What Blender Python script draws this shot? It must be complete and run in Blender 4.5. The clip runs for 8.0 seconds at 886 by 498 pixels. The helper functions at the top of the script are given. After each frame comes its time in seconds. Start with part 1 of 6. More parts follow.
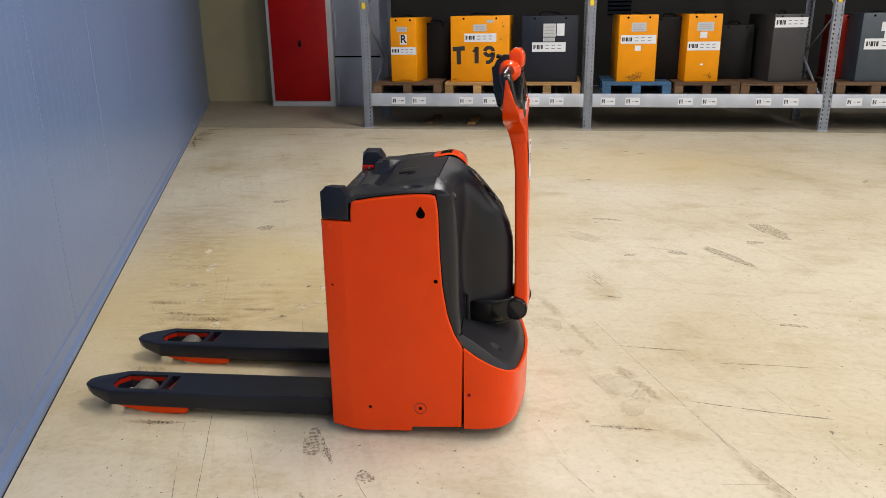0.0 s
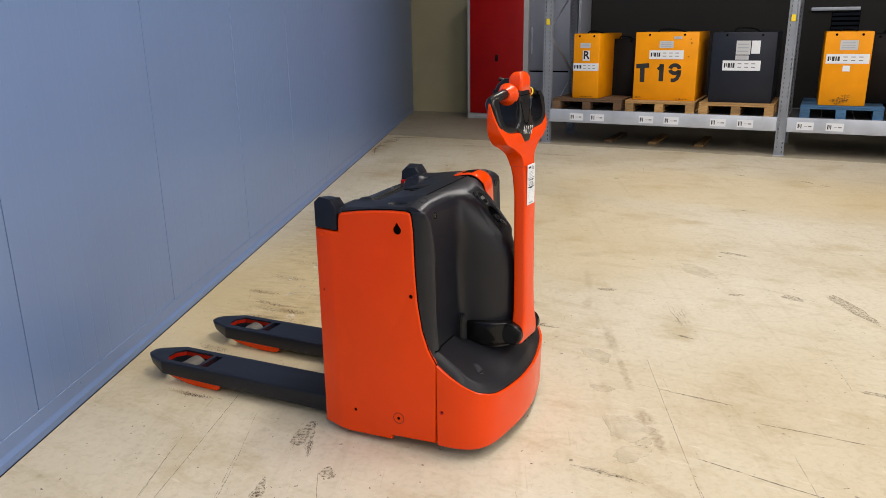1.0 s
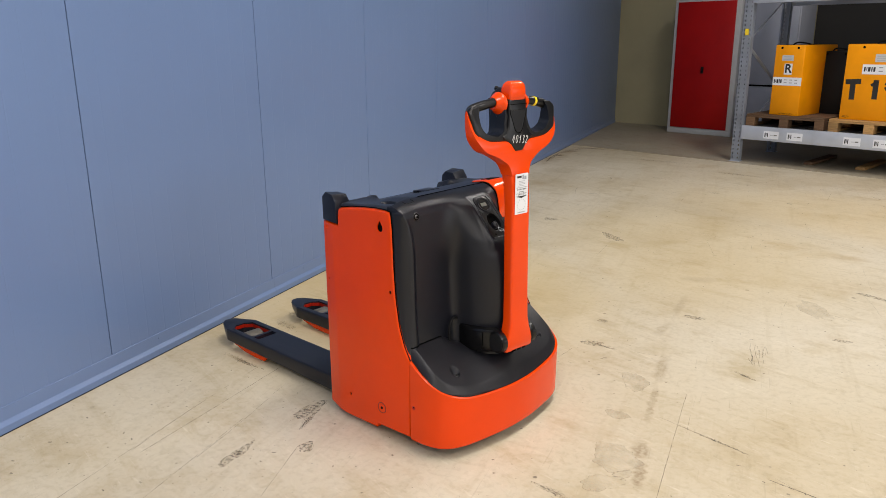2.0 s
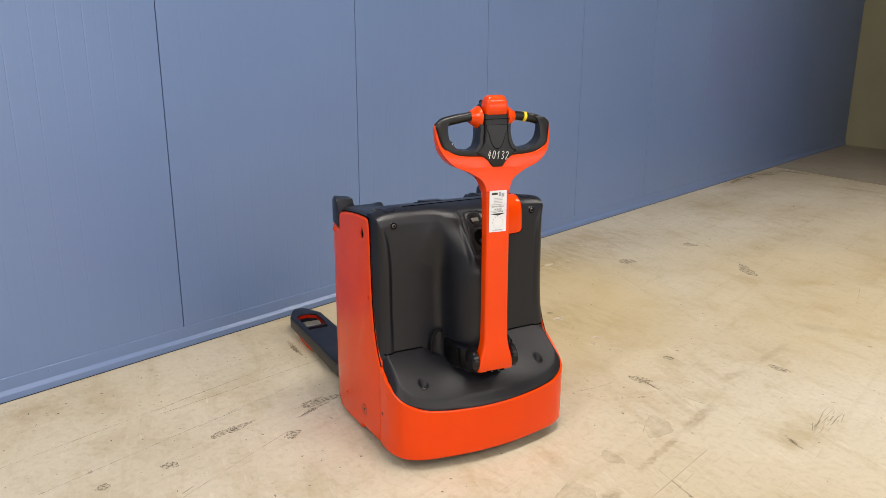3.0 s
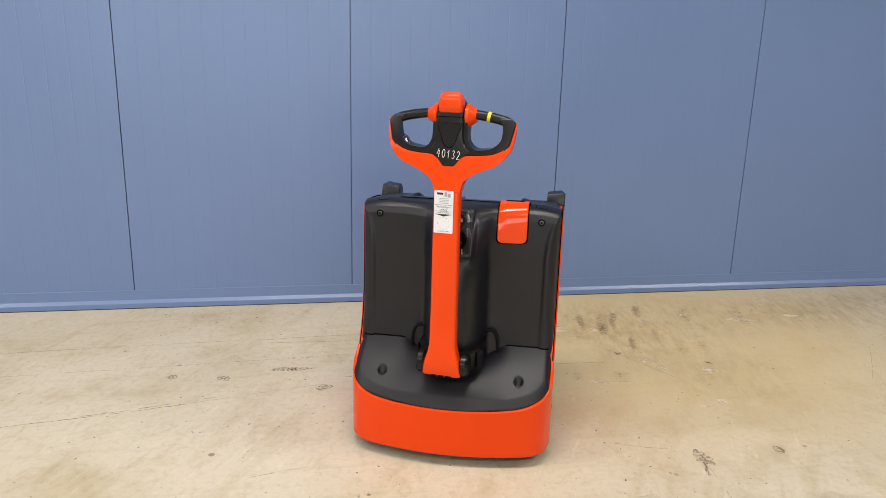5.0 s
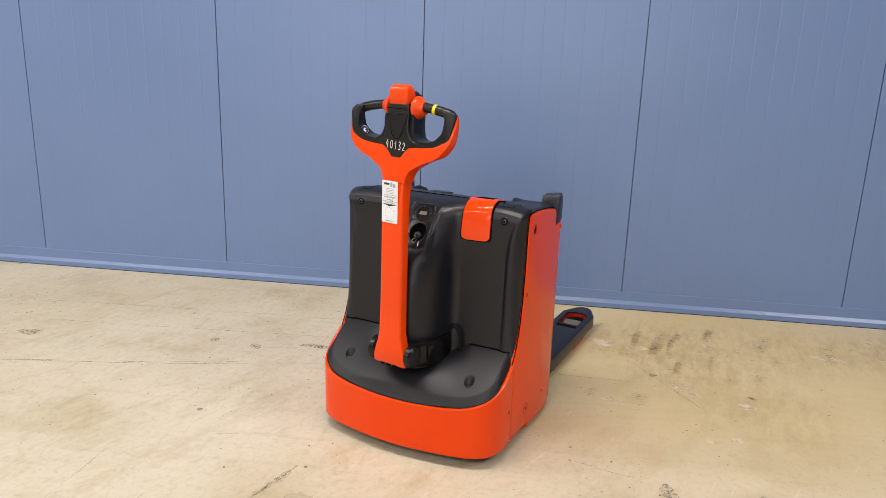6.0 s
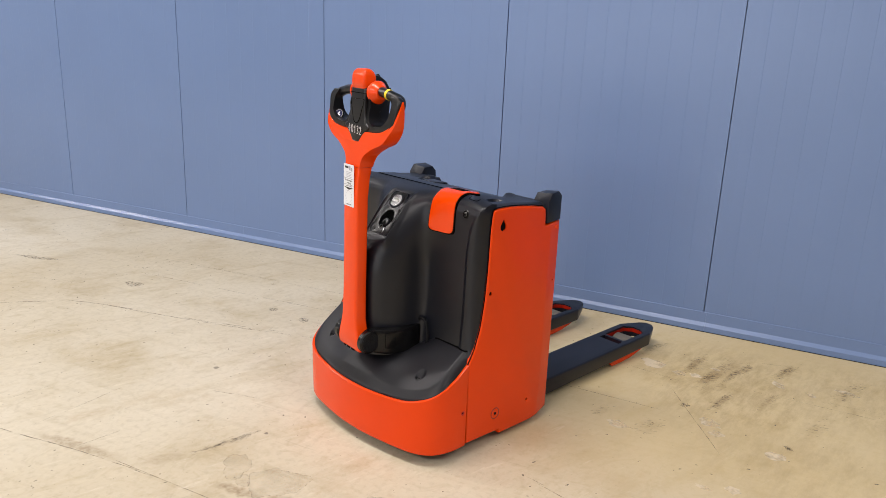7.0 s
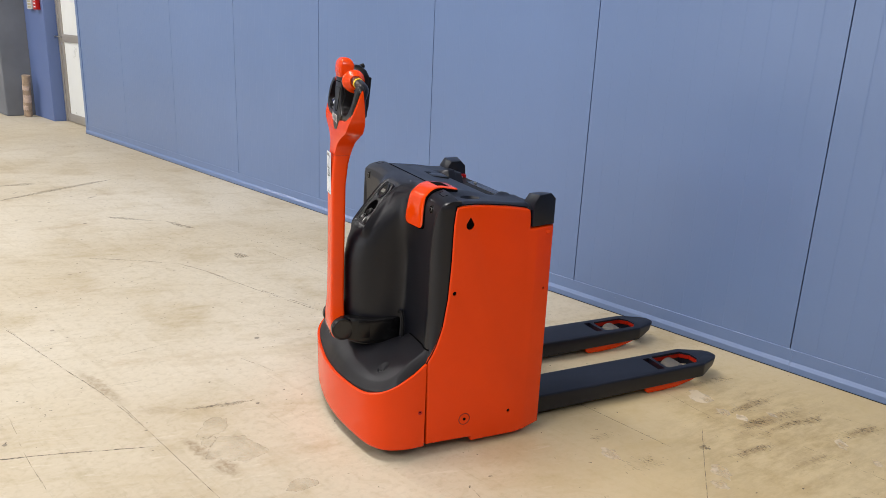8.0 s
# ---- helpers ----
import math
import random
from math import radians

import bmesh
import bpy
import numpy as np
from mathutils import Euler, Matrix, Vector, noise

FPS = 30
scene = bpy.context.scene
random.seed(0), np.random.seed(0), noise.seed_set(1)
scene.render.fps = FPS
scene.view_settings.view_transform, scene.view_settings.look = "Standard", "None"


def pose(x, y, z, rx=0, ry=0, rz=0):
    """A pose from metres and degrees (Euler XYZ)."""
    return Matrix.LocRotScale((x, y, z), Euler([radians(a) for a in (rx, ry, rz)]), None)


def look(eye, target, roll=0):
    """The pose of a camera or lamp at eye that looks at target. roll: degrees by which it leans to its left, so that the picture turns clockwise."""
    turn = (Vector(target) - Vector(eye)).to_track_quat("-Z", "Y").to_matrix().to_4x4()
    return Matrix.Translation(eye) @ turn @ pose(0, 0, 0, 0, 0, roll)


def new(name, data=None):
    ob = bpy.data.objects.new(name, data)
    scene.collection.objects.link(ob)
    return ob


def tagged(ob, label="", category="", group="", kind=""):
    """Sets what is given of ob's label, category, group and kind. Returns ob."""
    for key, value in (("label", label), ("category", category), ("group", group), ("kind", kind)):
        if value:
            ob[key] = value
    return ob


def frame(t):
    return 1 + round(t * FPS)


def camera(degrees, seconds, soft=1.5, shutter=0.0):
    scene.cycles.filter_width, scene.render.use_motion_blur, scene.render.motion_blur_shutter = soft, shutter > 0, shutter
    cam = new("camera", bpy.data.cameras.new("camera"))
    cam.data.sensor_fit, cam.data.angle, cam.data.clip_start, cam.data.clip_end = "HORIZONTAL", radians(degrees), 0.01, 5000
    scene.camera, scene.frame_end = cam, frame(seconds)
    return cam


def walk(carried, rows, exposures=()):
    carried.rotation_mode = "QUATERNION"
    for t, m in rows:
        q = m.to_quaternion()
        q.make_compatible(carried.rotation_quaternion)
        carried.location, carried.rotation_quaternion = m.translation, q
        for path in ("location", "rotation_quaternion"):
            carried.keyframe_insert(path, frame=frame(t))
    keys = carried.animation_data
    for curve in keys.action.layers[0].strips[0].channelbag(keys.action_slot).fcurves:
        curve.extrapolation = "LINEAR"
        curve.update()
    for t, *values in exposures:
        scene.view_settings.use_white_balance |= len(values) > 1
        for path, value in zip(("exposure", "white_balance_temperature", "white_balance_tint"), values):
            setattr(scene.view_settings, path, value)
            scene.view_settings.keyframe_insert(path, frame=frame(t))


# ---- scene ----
cam = camera(61.23, 8.0, soft=0.5)
PATH = [
    (0, (0.1788, 0.3233, 1.3904), (0.6134, 2.1798, 0.7865), -0.78),
    (0.5, (0.5546, 0.2651, 1.4121), (0.7144, 2.1738, 0.8365), -0.85),
    (1, (0.9738, 0.2243, 1.4135), (0.8063, 2.1352, 0.8476), -0.72),
    (1.5, (1.3791, 0.2547, 1.3978), (0.9004, 2.1157, 0.8434), -0.49),
    (1.7, (1.5479, 0.2846, 1.4014), (0.9530, 2.1135, 0.8527), -0.43),
    (2.8, (2.4145, 0.7125, 1.4079), (1.2100, 2.2236, 0.8924), 0.09),
    (3, (2.5394, 0.8410, 1.4144), (1.2389, 2.2704, 0.8993), 0.19),
    (3.5, (2.8371, 1.1548, 1.3937), (1.3224, 2.3582, 0.8862), 0.43),
    (4, (3.0789, 1.5418, 1.3922), (1.3855, 2.4749, 0.8806), 0.68),
    (4.2, (3.1601, 1.6963, 1.3904), (1.4058, 2.5099, 0.8801), 1.08),
    (5.3, (3.3735, 2.5919, 1.4168), (1.4502, 2.7494, 0.8913), 1.49),
    (5.5, (3.3844, 2.7654, 1.4133), (1.4545, 2.8073, 0.8899), 1.62),
    (6, (3.3750, 3.2365, 1.3975), (1.4638, 2.9722, 0.8708), 1.88),
    (6.5, (3.2639, 3.6714, 1.3847), (1.4177, 3.1162, 0.8523), 2.02),
    (7, (3.0587, 4.0896, 1.3784), (1.3372, 3.2295, 0.8337), 2.27),
    (7.5, (2.8098, 4.4270, 1.3912), (1.2427, 3.3182, 0.8303), 2.37),
    (8, (2.5105, 4.7418, 1.3813), (1.1546, 3.3863, 0.8119), 2.51),
]
EXPOSURES = [(0, -0.02, 6450, 12), (1.5, -0.02, 6520, 13), (3, 0.0, 6700, 13), (3.5, 0.0, 6850, 13), (4, -0.02, 6780, 14), (5.5, 0.0, 6520, 13), (6, 0.02, 6600, 14), (7, 0.0, 6450, 15), (8, -0.02, 6280, 14)]
walk(cam, [(t, look(eye, target, roll)) for t, eye, target, roll in PATH], EXPOSURES)

# ---- light ----
world = bpy.data.worlds.new("world")
scene.world = world
world.use_nodes = True
world.node_tree.nodes["Background"].inputs[0].default_value = (0.75, 0.85, 1.0, 1)
world.node_tree.nodes["Background"].inputs[1].default_value = 0.3
scene.view_settings.exposure = 0.0


def area_lamp(x, y, z, sx, sy, watts, colour, rx=0, ry=0, rz=0):
    data = bpy.data.lights.new("area_lamp", "AREA")
    data.shape, data.size, data.size_y, data.energy, data.color = "RECTANGLE", sx, sy, watts * 1.02, colour
    ob = new("area_lamp", data)
    ob.matrix_world = pose(x, y, z, rx, ry, rz)
    return ob


WARM = (1.0, 0.965, 0.915)
LAMPS = [(2.3, -6.8, 178), (1.58, -1.75, 118), (1.8, 2.4, 130), (7.0, -6.8, 150), (7.0, -2.6, 160), (6.6, 3.0, 178), (2.6, 7.2, 126)]
for lx, ly, watts in LAMPS:
    area_lamp(lx, ly, 4.55, 0.35, 2.6, watts, WARM)

# daylight through the window band of the east wall
WINDOWS = (-3.2, -0.7, 1.8, 4.3)
for y in WINDOWS:
    area_lamp(12.98, y + 1.1, 1.85, 1.6, 2.1, 46, (0.94, 0.97, 1.0), 0, 90, 0)

# ---- materials ----
def material(name, colour, rough=0.5, metal=0.0, spec=0.5):
    m = bpy.data.materials.new(name)
    m.use_nodes = True
    b = m.node_tree.nodes["Principled BSDF"]
    b.inputs["Base Color"].default_value = (*colour, 1)
    b.inputs["Roughness"].default_value = rough
    b.inputs["Metallic"].default_value = metal
    b.inputs["Specular IOR Level"].default_value = spec
    return m


def node(m, kind, **values):
    n = m.node_tree.nodes.new(kind)
    for key, value in values.items():
        n.inputs[key.replace("_", " ")].default_value = value
    return n


def link(m, a, b):
    m.node_tree.links.new(a, b)


def shader(m):
    return m.node_tree.nodes["Principled BSDF"]


def ramp(m, source, stops):
    n = m.node_tree.nodes.new("ShaderNodeValToRGB")
    e = n.color_ramp.elements
    e[0].position, e[0].color = stops[0][0], (*stops[0][1], 1)
    e[1].position, e[1].color = stops[-1][0], (*stops[-1][1], 1)
    for p, c in stops[1:-1]:
        e.new(p).color = (*c, 1)
    link(m, source, n.inputs[0])
    return n.outputs[0]


def mix(m, kind, factor, a, b):
    n = m.node_tree.nodes.new("ShaderNodeMix")
    n.data_type, n.blend_type = "RGBA", kind
    for value, socket in ((factor, n.inputs[0]), (a, n.inputs[6]), (b, n.inputs[7])):
        if isinstance(value, bpy.types.NodeSocket):
            link(m, value, socket)
        else:
            socket.default_value = value if isinstance(value, float) else (*value, 1)
    return n.outputs[2]


def calc(m, op, a, b=0.0, c=0.0, clamp=False):
    n = m.node_tree.nodes.new("ShaderNodeMath")
    n.operation, n.use_clamp = op, clamp
    for value, socket in ((a, n.inputs[0]), (b, n.inputs[1]), (c, n.inputs[2])):
        if isinstance(value, bpy.types.NodeSocket):
            link(m, value, socket)
        else:
            socket.default_value = value
    return n.outputs[0]


def places(m, scale=(1, 1, 1), turn=0.0):
    geo = m.node_tree.nodes.new("ShaderNodeTexCoord")
    mp = m.node_tree.nodes.new("ShaderNodeMapping")
    mp.inputs["Scale"].default_value = scale
    mp.inputs["Rotation"].default_value = (0, 0, turn)
    link(m, geo.outputs["Object"], mp.inputs["Vector"])
    return mp.outputs[0]


def noise_of(m, where, scale, detail=4.0, rough=0.55):
    n = node(m, "ShaderNodeTexNoise", Scale=scale, Detail=detail, Roughness=rough)
    link(m, where, n.inputs["Vector"])
    return n.outputs[0]


def relief(m, height, strength, distance=0.002):
    n = node(m, "ShaderNodeBump", Strength=strength, Distance=distance)
    link(m, height, n.inputs["Height"])
    link(m, n.outputs[0], shader(m).inputs["Normal"])


def worn(name, colour, rough=0.5, metal=0.0, spec=0.5, vary=0.12, fine=220.0, bump=0.08, coarse=3.0, drift=0.16):
    """A surface with a slow drift of tone, a fine grain and a rougher or smoother patch here and there."""
    m = material(name, colour, rough, metal, spec)
    at = places(m)
    slow, grain = noise_of(m, at, coarse, 5.0), noise_of(m, at, fine, 3.0)
    dark = tuple(c * (1 - vary) for c in colour)
    pale = tuple(min(1, c * (1 + vary)) for c in colour)
    link(m, ramp(m, slow, [(0.3, dark), (0.7, pale)]), shader(m).inputs["Base Color"])
    link(m, calc(m, "MULTIPLY_ADD", slow, drift, rough - drift / 2), shader(m).inputs["Roughness"])
    if bump:
        relief(m, grain, bump, 0.001)
    return m


ORANGE = worn("orange_paint", (0.76, 0.053, 0.0004), 0.24, spec=0.26, vary=0.05, fine=55, bump=0.06, drift=0.06)
ORANGE_SATIN = worn("orange_moulding", (0.78, 0.056, 0.0005), 0.22, spec=0.36, vary=0.03, fine=500, bump=0.02, drift=0.03)
ORANGE_GLOSS = worn("glossy_orange_plastic", (0.78, 0.056, 0.0005), 0.10, spec=0.42, vary=0.03, fine=120, bump=0.0, drift=0.02)
PLASTIC = worn("black_plastic", (0.0060, 0.0070, 0.0116), 0.37, spec=0.42, vary=0.14, fine=1400, bump=0.05, drift=0.04)
GRIP = worn("grip_plastic", (0.0052, 0.0052, 0.0060), 0.30, spec=0.38, vary=0.12, fine=900, bump=0.05, drift=0.05)
YOKE_BLACK = worn("yoke_plastic", (0.0032, 0.0032, 0.0038), 0.27, spec=0.34, vary=0.12, fine=900, bump=0.03, drift=0.04)
DECK = worn("deck_rubber", (0.0084, 0.0086, 0.0116), 0.42, spec=0.33, vary=0.15, fine=1400, bump=0.08, drift=0.06)
SLATE = worn("slate_paint", (0.0075, 0.0092, 0.0155), 0.36, spec=0.34, vary=0.15, fine=160, bump=0.04, drift=0.08)
PLATE = worn("bare_dark_plate", (0.045, 0.05, 0.06), 0.22, 0.5, vary=0.2)
CHASSIS = worn("chassis_black", (0.006, 0.006, 0.006), 0.55, spec=0.25)
# near-black standing in for the shade inside holes, gaps and recesses
HOLE = material("hole_black", (0.0015, 0.0015, 0.0015), 0.9, spec=0.05)
TYRE = worn("wheel_polyurethane", (0.11, 0.10, 0.082), 0.55, vary=0.2, fine=60)
SCREW = worn("blackened_screw", (0.09, 0.09, 0.09), 0.35, 0.8, vary=0.2)
STEEL = worn("steel", (0.5, 0.5, 0.5), 0.3, 1.0)
YELLOW_TAPE = material("yellow_tape", (0.85, 0.62, 0.02), 0.4)
PAPER = worn("white_label", (0.73, 0.755, 0.80), 0.45, vary=0.04, fine=50, bump=0.0)
INK = material("black_ink", (0.015, 0.015, 0.015), 0.5)
PRINT = material("grey_print", (0.16, 0.16, 0.16), 0.5)
CHALK = material("white_marker", (0.66, 0.66, 0.66), 0.6)
LCD = material("display_grey", (0.17, 0.17, 0.15), 0.25)
GLASS_BLACK = material("gloss_black", (0.012, 0.012, 0.013), 0.12)
BADGE = material("badge_blue", (0.012, 0.02, 0.09), 0.3)
SCORE = material("dark_red_score", (0.13, 0.006, 0.001), 0.6)
# the orange paint with shade put into it, for recessed and hidden orange
SHADED_ORANGE = worn("shaded_orange", (0.34, 0.011, 0.001), 0.45, spec=0.3, vary=0.12, fine=60, bump=0.03)
RED = worn("red_paint", (0.40, 0.004, 0.003), 0.42, spec=0.3, vary=0.1, fine=60, bump=0.02)
LIGHT_GREY = worn("light_grey_paint", (0.50, 0.51, 0.52), 0.42, vary=0.06, fine=60, bump=0.02)
LOCKER = worn("locker_grey_paint", (0.33, 0.35, 0.41), 0.4, vary=0.06, fine=60, bump=0.02)
GALV = worn("galvanised_steel", (0.49, 0.53, 0.60), 0.42, 0.25, vary=0.16, fine=40, bump=0.03)
DECKING = worn("deck_steel", (0.09, 0.095, 0.10), 0.5, 0.4, vary=0.25, fine=40)
BATTERY_YELLOW = worn("battery_yellow_paint", (0.80, 0.295, 0.0012), 0.42, spec=0.22, vary=0.10, fine=80, bump=0.03)
BATTERY_DARK = worn("battery_dark_paint", (0.010, 0.013, 0.023), 0.45, spec=0.3, vary=0.2, fine=80, bump=0.03)
BATTERY_GREY = worn("battery_grey_paint", (0.030, 0.030, 0.033), 0.45, vary=0.2, fine=80, bump=0.03)
BATTERY_SLATE = worn("battery_slate_paint", (0.05, 0.066, 0.085), 0.45, vary=0.2, fine=80, bump=0.03)
CABLE = worn("cable_rubber", (0.006, 0.006, 0.007), 0.65, spec=0.15)
ALU = worn("aluminium_frame", (0.36, 0.34, 0.31), 0.45, 0.3, vary=0.06)
PANE = worn("frosted_pane", (0.79, 0.82, 0.80), 0.3, vary=0.03, bump=0.0)
PLASTER = worn("beige_plaster", (0.38, 0.345, 0.215), 0.8, vary=0.08, fine=60, bump=0.15, coarse=1.3)
CONCRETE = worn("grey_concrete", (0.165, 0.18, 0.205), 0.8, vary=0.16, fine=40, bump=0.2, coarse=2.0)
CEILING = worn("ceiling_grey", (0.55, 0.55, 0.54), 0.8, vary=0.05)
WRAP = worn("torn_foil_wrap", (0.52, 0.40, 0.33), 0.35, vary=0.3, fine=60, bump=0.2, coarse=20)
CARDBOARD = worn("cardboard_tube", (0.36, 0.27, 0.19), 0.7, vary=0.35, fine=30, coarse=14)
WALL_BLUE = worn("blue_coated_steel", (0.139, 0.213, 0.393), 0.30, vary=0.04, fine=9, bump=0.02, coarse=0.8, drift=0.06)


PIER_BLUE = worn("blue_wall_paint", (0.11, 0.165, 0.35), 0.5, vary=0.06, fine=40, bump=0.05, coarse=1.0)


def wood(name, colour):
    m = material(name, colour, 0.75)
    at = places(m, (3, 30, 30))
    grain = noise_of(m, at, 4.0, 6.0, 0.65)
    info = m.node_tree.nodes.new("ShaderNodeObjectInfo")
    tone = ramp(m, info.outputs["Random"], [(0.0, tuple(c * 0.6 for c in colour)), (1.0, tuple(min(1, c * 1.25) for c in colour))])
    link(m, mix(m, "MULTIPLY", 0.8, tone, ramp(m, grain, [(0.3, (0.45, 0.42, 0.4)), (0.65, (1, 1, 1))])), shader(m).inputs["Base Color"])
    relief(m, grain, 0.3)
    return m


# the unlit stretch of the north wall: its shade is in this colour
SHADED_WALL = worn("shaded_wall", (0.016, 0.015, 0.014), 0.8, vary=0.12, fine=50, bump=0.1, coarse=1.2)
WOOD_OLD = wood("weathered_wood", (0.15, 0.083, 0.040))
WOOD_NEW = wood("fresh_wood", (0.46, 0.27, 0.10))
WOOD_BLUE = wood("blue_painted_wood", (0.05, 0.15, 0.30))


def blot(m, where, x, y, long, wide, angle, weight):
    """A soft-edged mark on the floor at x, y."""
    mp = m.node_tree.nodes.new("ShaderNodeMapping")
    mp.vector_type = "TEXTURE"
    mp.inputs["Location"].default_value = (x, y, 0)
    mp.inputs["Rotation"].default_value = (0, 0, radians(angle))
    mp.inputs["Scale"].default_value = (long, wide, 1)
    link(m, where, mp.inputs["Vector"])
    n = m.node_tree.nodes.new("ShaderNodeVectorMath")
    n.operation = "LENGTH"
    link(m, mp.outputs[0], n.inputs[0])
    r = m.node_tree.nodes.new("ShaderNodeMapRange")
    r.interpolation_type, r.clamp = "SMOOTHSTEP", False
    for k, v in ((1, 1.0), (2, 0.35), (3, 0.0), (4, weight)):
        r.inputs[k].default_value = v
    link(m, n.outputs["Value"], r.inputs[0])
    return r.outputs[0]


def most(m, marks):
    out = marks[0]
    for one in marks[1:]:
        out = calc(m, "MAXIMUM", out, one)
    return out


def band(m, value, middle, width):
    """1 where value is within width of middle, falling off smoothly: thin lines along a contour."""
    d = calc(m, "ABSOLUTE", calc(m, "SUBTRACT", value, middle))
    return calc(m, "SUBTRACT", 1.0, calc(m, "DIVIDE", d, width), clamp=True)


def along(m, angle, long, wide):
    """Coordinates drawn out along a direction, for streaks."""
    geo = m.node_tree.nodes.new("ShaderNodeTexCoord")
    mp = m.node_tree.nodes.new("ShaderNodeMapping")
    mp.vector_type = "TEXTURE"
    mp.inputs["Rotation"].default_value = (0, 0, radians(angle))
    mp.inputs["Scale"].default_value = (long, wide, 1)
    link(m, geo.outputs["Object"], mp.inputs["Vector"])
    return mp.outputs[0]


def torn_by(m, at, scale, reach):
    """Coordinates with a wobble of the given reach in metres."""
    wob = m.node_tree.nodes.new("ShaderNodeTexNoise")
    wob.inputs["Scale"].default_value, wob.inputs["Detail"].default_value = scale, 3.0
    link(m, at, wob.inputs["Vector"])
    mid = m.node_tree.nodes.new("ShaderNodeVectorMath")
    mid.operation = "MULTIPLY_ADD"
    link(m, wob.outputs["Color"], mid.inputs[0])
    mid.inputs[1].default_value, mid.inputs[2].default_value = (reach, reach, 0), (-reach / 2, -reach / 2, 0)
    add = m.node_tree.nodes.new("ShaderNodeVectorMath")
    link(m, at, add.inputs[0])
    link(m, mid.outputs[0], add.inputs[1])
    return add.outputs[0]


def flecks(m, where, scale, radius, share):
    """Scattered chips: one in some cells, each of a chance size."""
    v = node(m, "ShaderNodeTexVoronoi", Scale=scale)
    link(m, where, v.inputs["Vector"])
    chance = m.node_tree.nodes.new("ShaderNodeSeparateColor")
    link(m, v.outputs["Color"], chance.inputs[0])
    size = calc(m, "MULTIPLY", calc(m, "SUBTRACT", chance.outputs[0], 1.0 - share, clamp=True), radius / share)
    return calc(m, "MULTIPLY", calc(m, "SUBTRACT", size, v.outputs["Distance"], clamp=True), 60.0 / scale * 6.0, clamp=True)


BROWN = [(1.387, 3.883, 1.437, 4.153, 0.030, 0.5), (1.437, 4.153, 1.465, 4.649, 0.024, 0.45), (1.38, 4.89, 1.62, 4.95, 0.060, 0.35), (1.20, 3.95, 1.05, 4.03, 0.05, 0.3), (1.485, 2.87, 1.515, 2.73, 0.035, 1.0), (1.515, 2.75, 1.524, 2.52, 0.022, 1.0), (1.61, 1.76, 1.575, 2.24, 0.026, 0.8), (1.468, 3.70, 1.475, 3.36, 0.028, 0.7), (1.475, 3.38, 1.49, 2.97, 0.016, 0.7),
         (1.575, 2.25, 1.44, 2.36, 0.03, 0.45)]
TREADS = [(-0.15, 3.70, -0.37, 3.755, 0.022, 1.0), (-0.03, 3.78, -0.33, 3.86, 0.032, 0.9), (-0.28, 3.93, -0.38, 3.955, 0.02, 1.0), (-0.27, 4.06, -0.48, 4.13, 0.024, 0.9), (0.16, 3.855, -0.02, 3.91, 0.018, 0.9),
          (-0.09, 3.86, -0.36, 3.935, 0.018, 0.8), (0.50, 3.655, 0.37, 3.695, 0.045, 0.35), (0.45, 3.47, 0.36, 3.49, 0.024, 0.35), (-0.18, 4.30, -0.41, 4.395, 0.034, 0.5), (-0.30, 3.30, -0.45, 3.36, 0.03, 0.5),
          (-0.28, 3.50, -0.44, 3.56, 0.022, 0.5), (0.05, 4.02, -0.12, 4.08, 0.02, 0.4), (-0.1, 4.6, -0.3, 4.68, 0.03, 0.35), (0.2, 4.2, 0.05, 4.26, 0.03, 0.3), (-0.60, 9.0, -0.66, 9.4, 0.04, 1.0), (-0.46, 10.0, -0.64, 9.8, 0.07, 1.0), (-0.30, 10.32, -0.60, 10.25, 0.05, 1.0), (-0.52, 9.5, -0.66, 9.6, 0.05, 0.9), (0.3, 9.6, 0.9, 9.45, 0.05, 0.5), (1.2, 9.0, 1.9, 8.75, 0.05, 0.45),
          (-0.23, 2.855, -0.42, 2.92, 0.014, 0.8)]


def marks_of(m, where, rows):
    """Streaks from rows (x0, y0, x1, y1, half width, weight)."""
    out = None
    for x0, y0, x1, y1, wide, weight in rows:
        long = math.hypot(x1 - x0, y1 - y0) / 2
        one = blot(m, where, (x0 + x1) / 2, (y0 + y1) / 2, max(long, 0.01) + wide * 0.3, wide * 1.3, math.degrees(math.atan2(y1 - y0, x1 - x0)), weight)
        out = one if out is None else calc(m, "MAXIMUM", out, one)
    return out


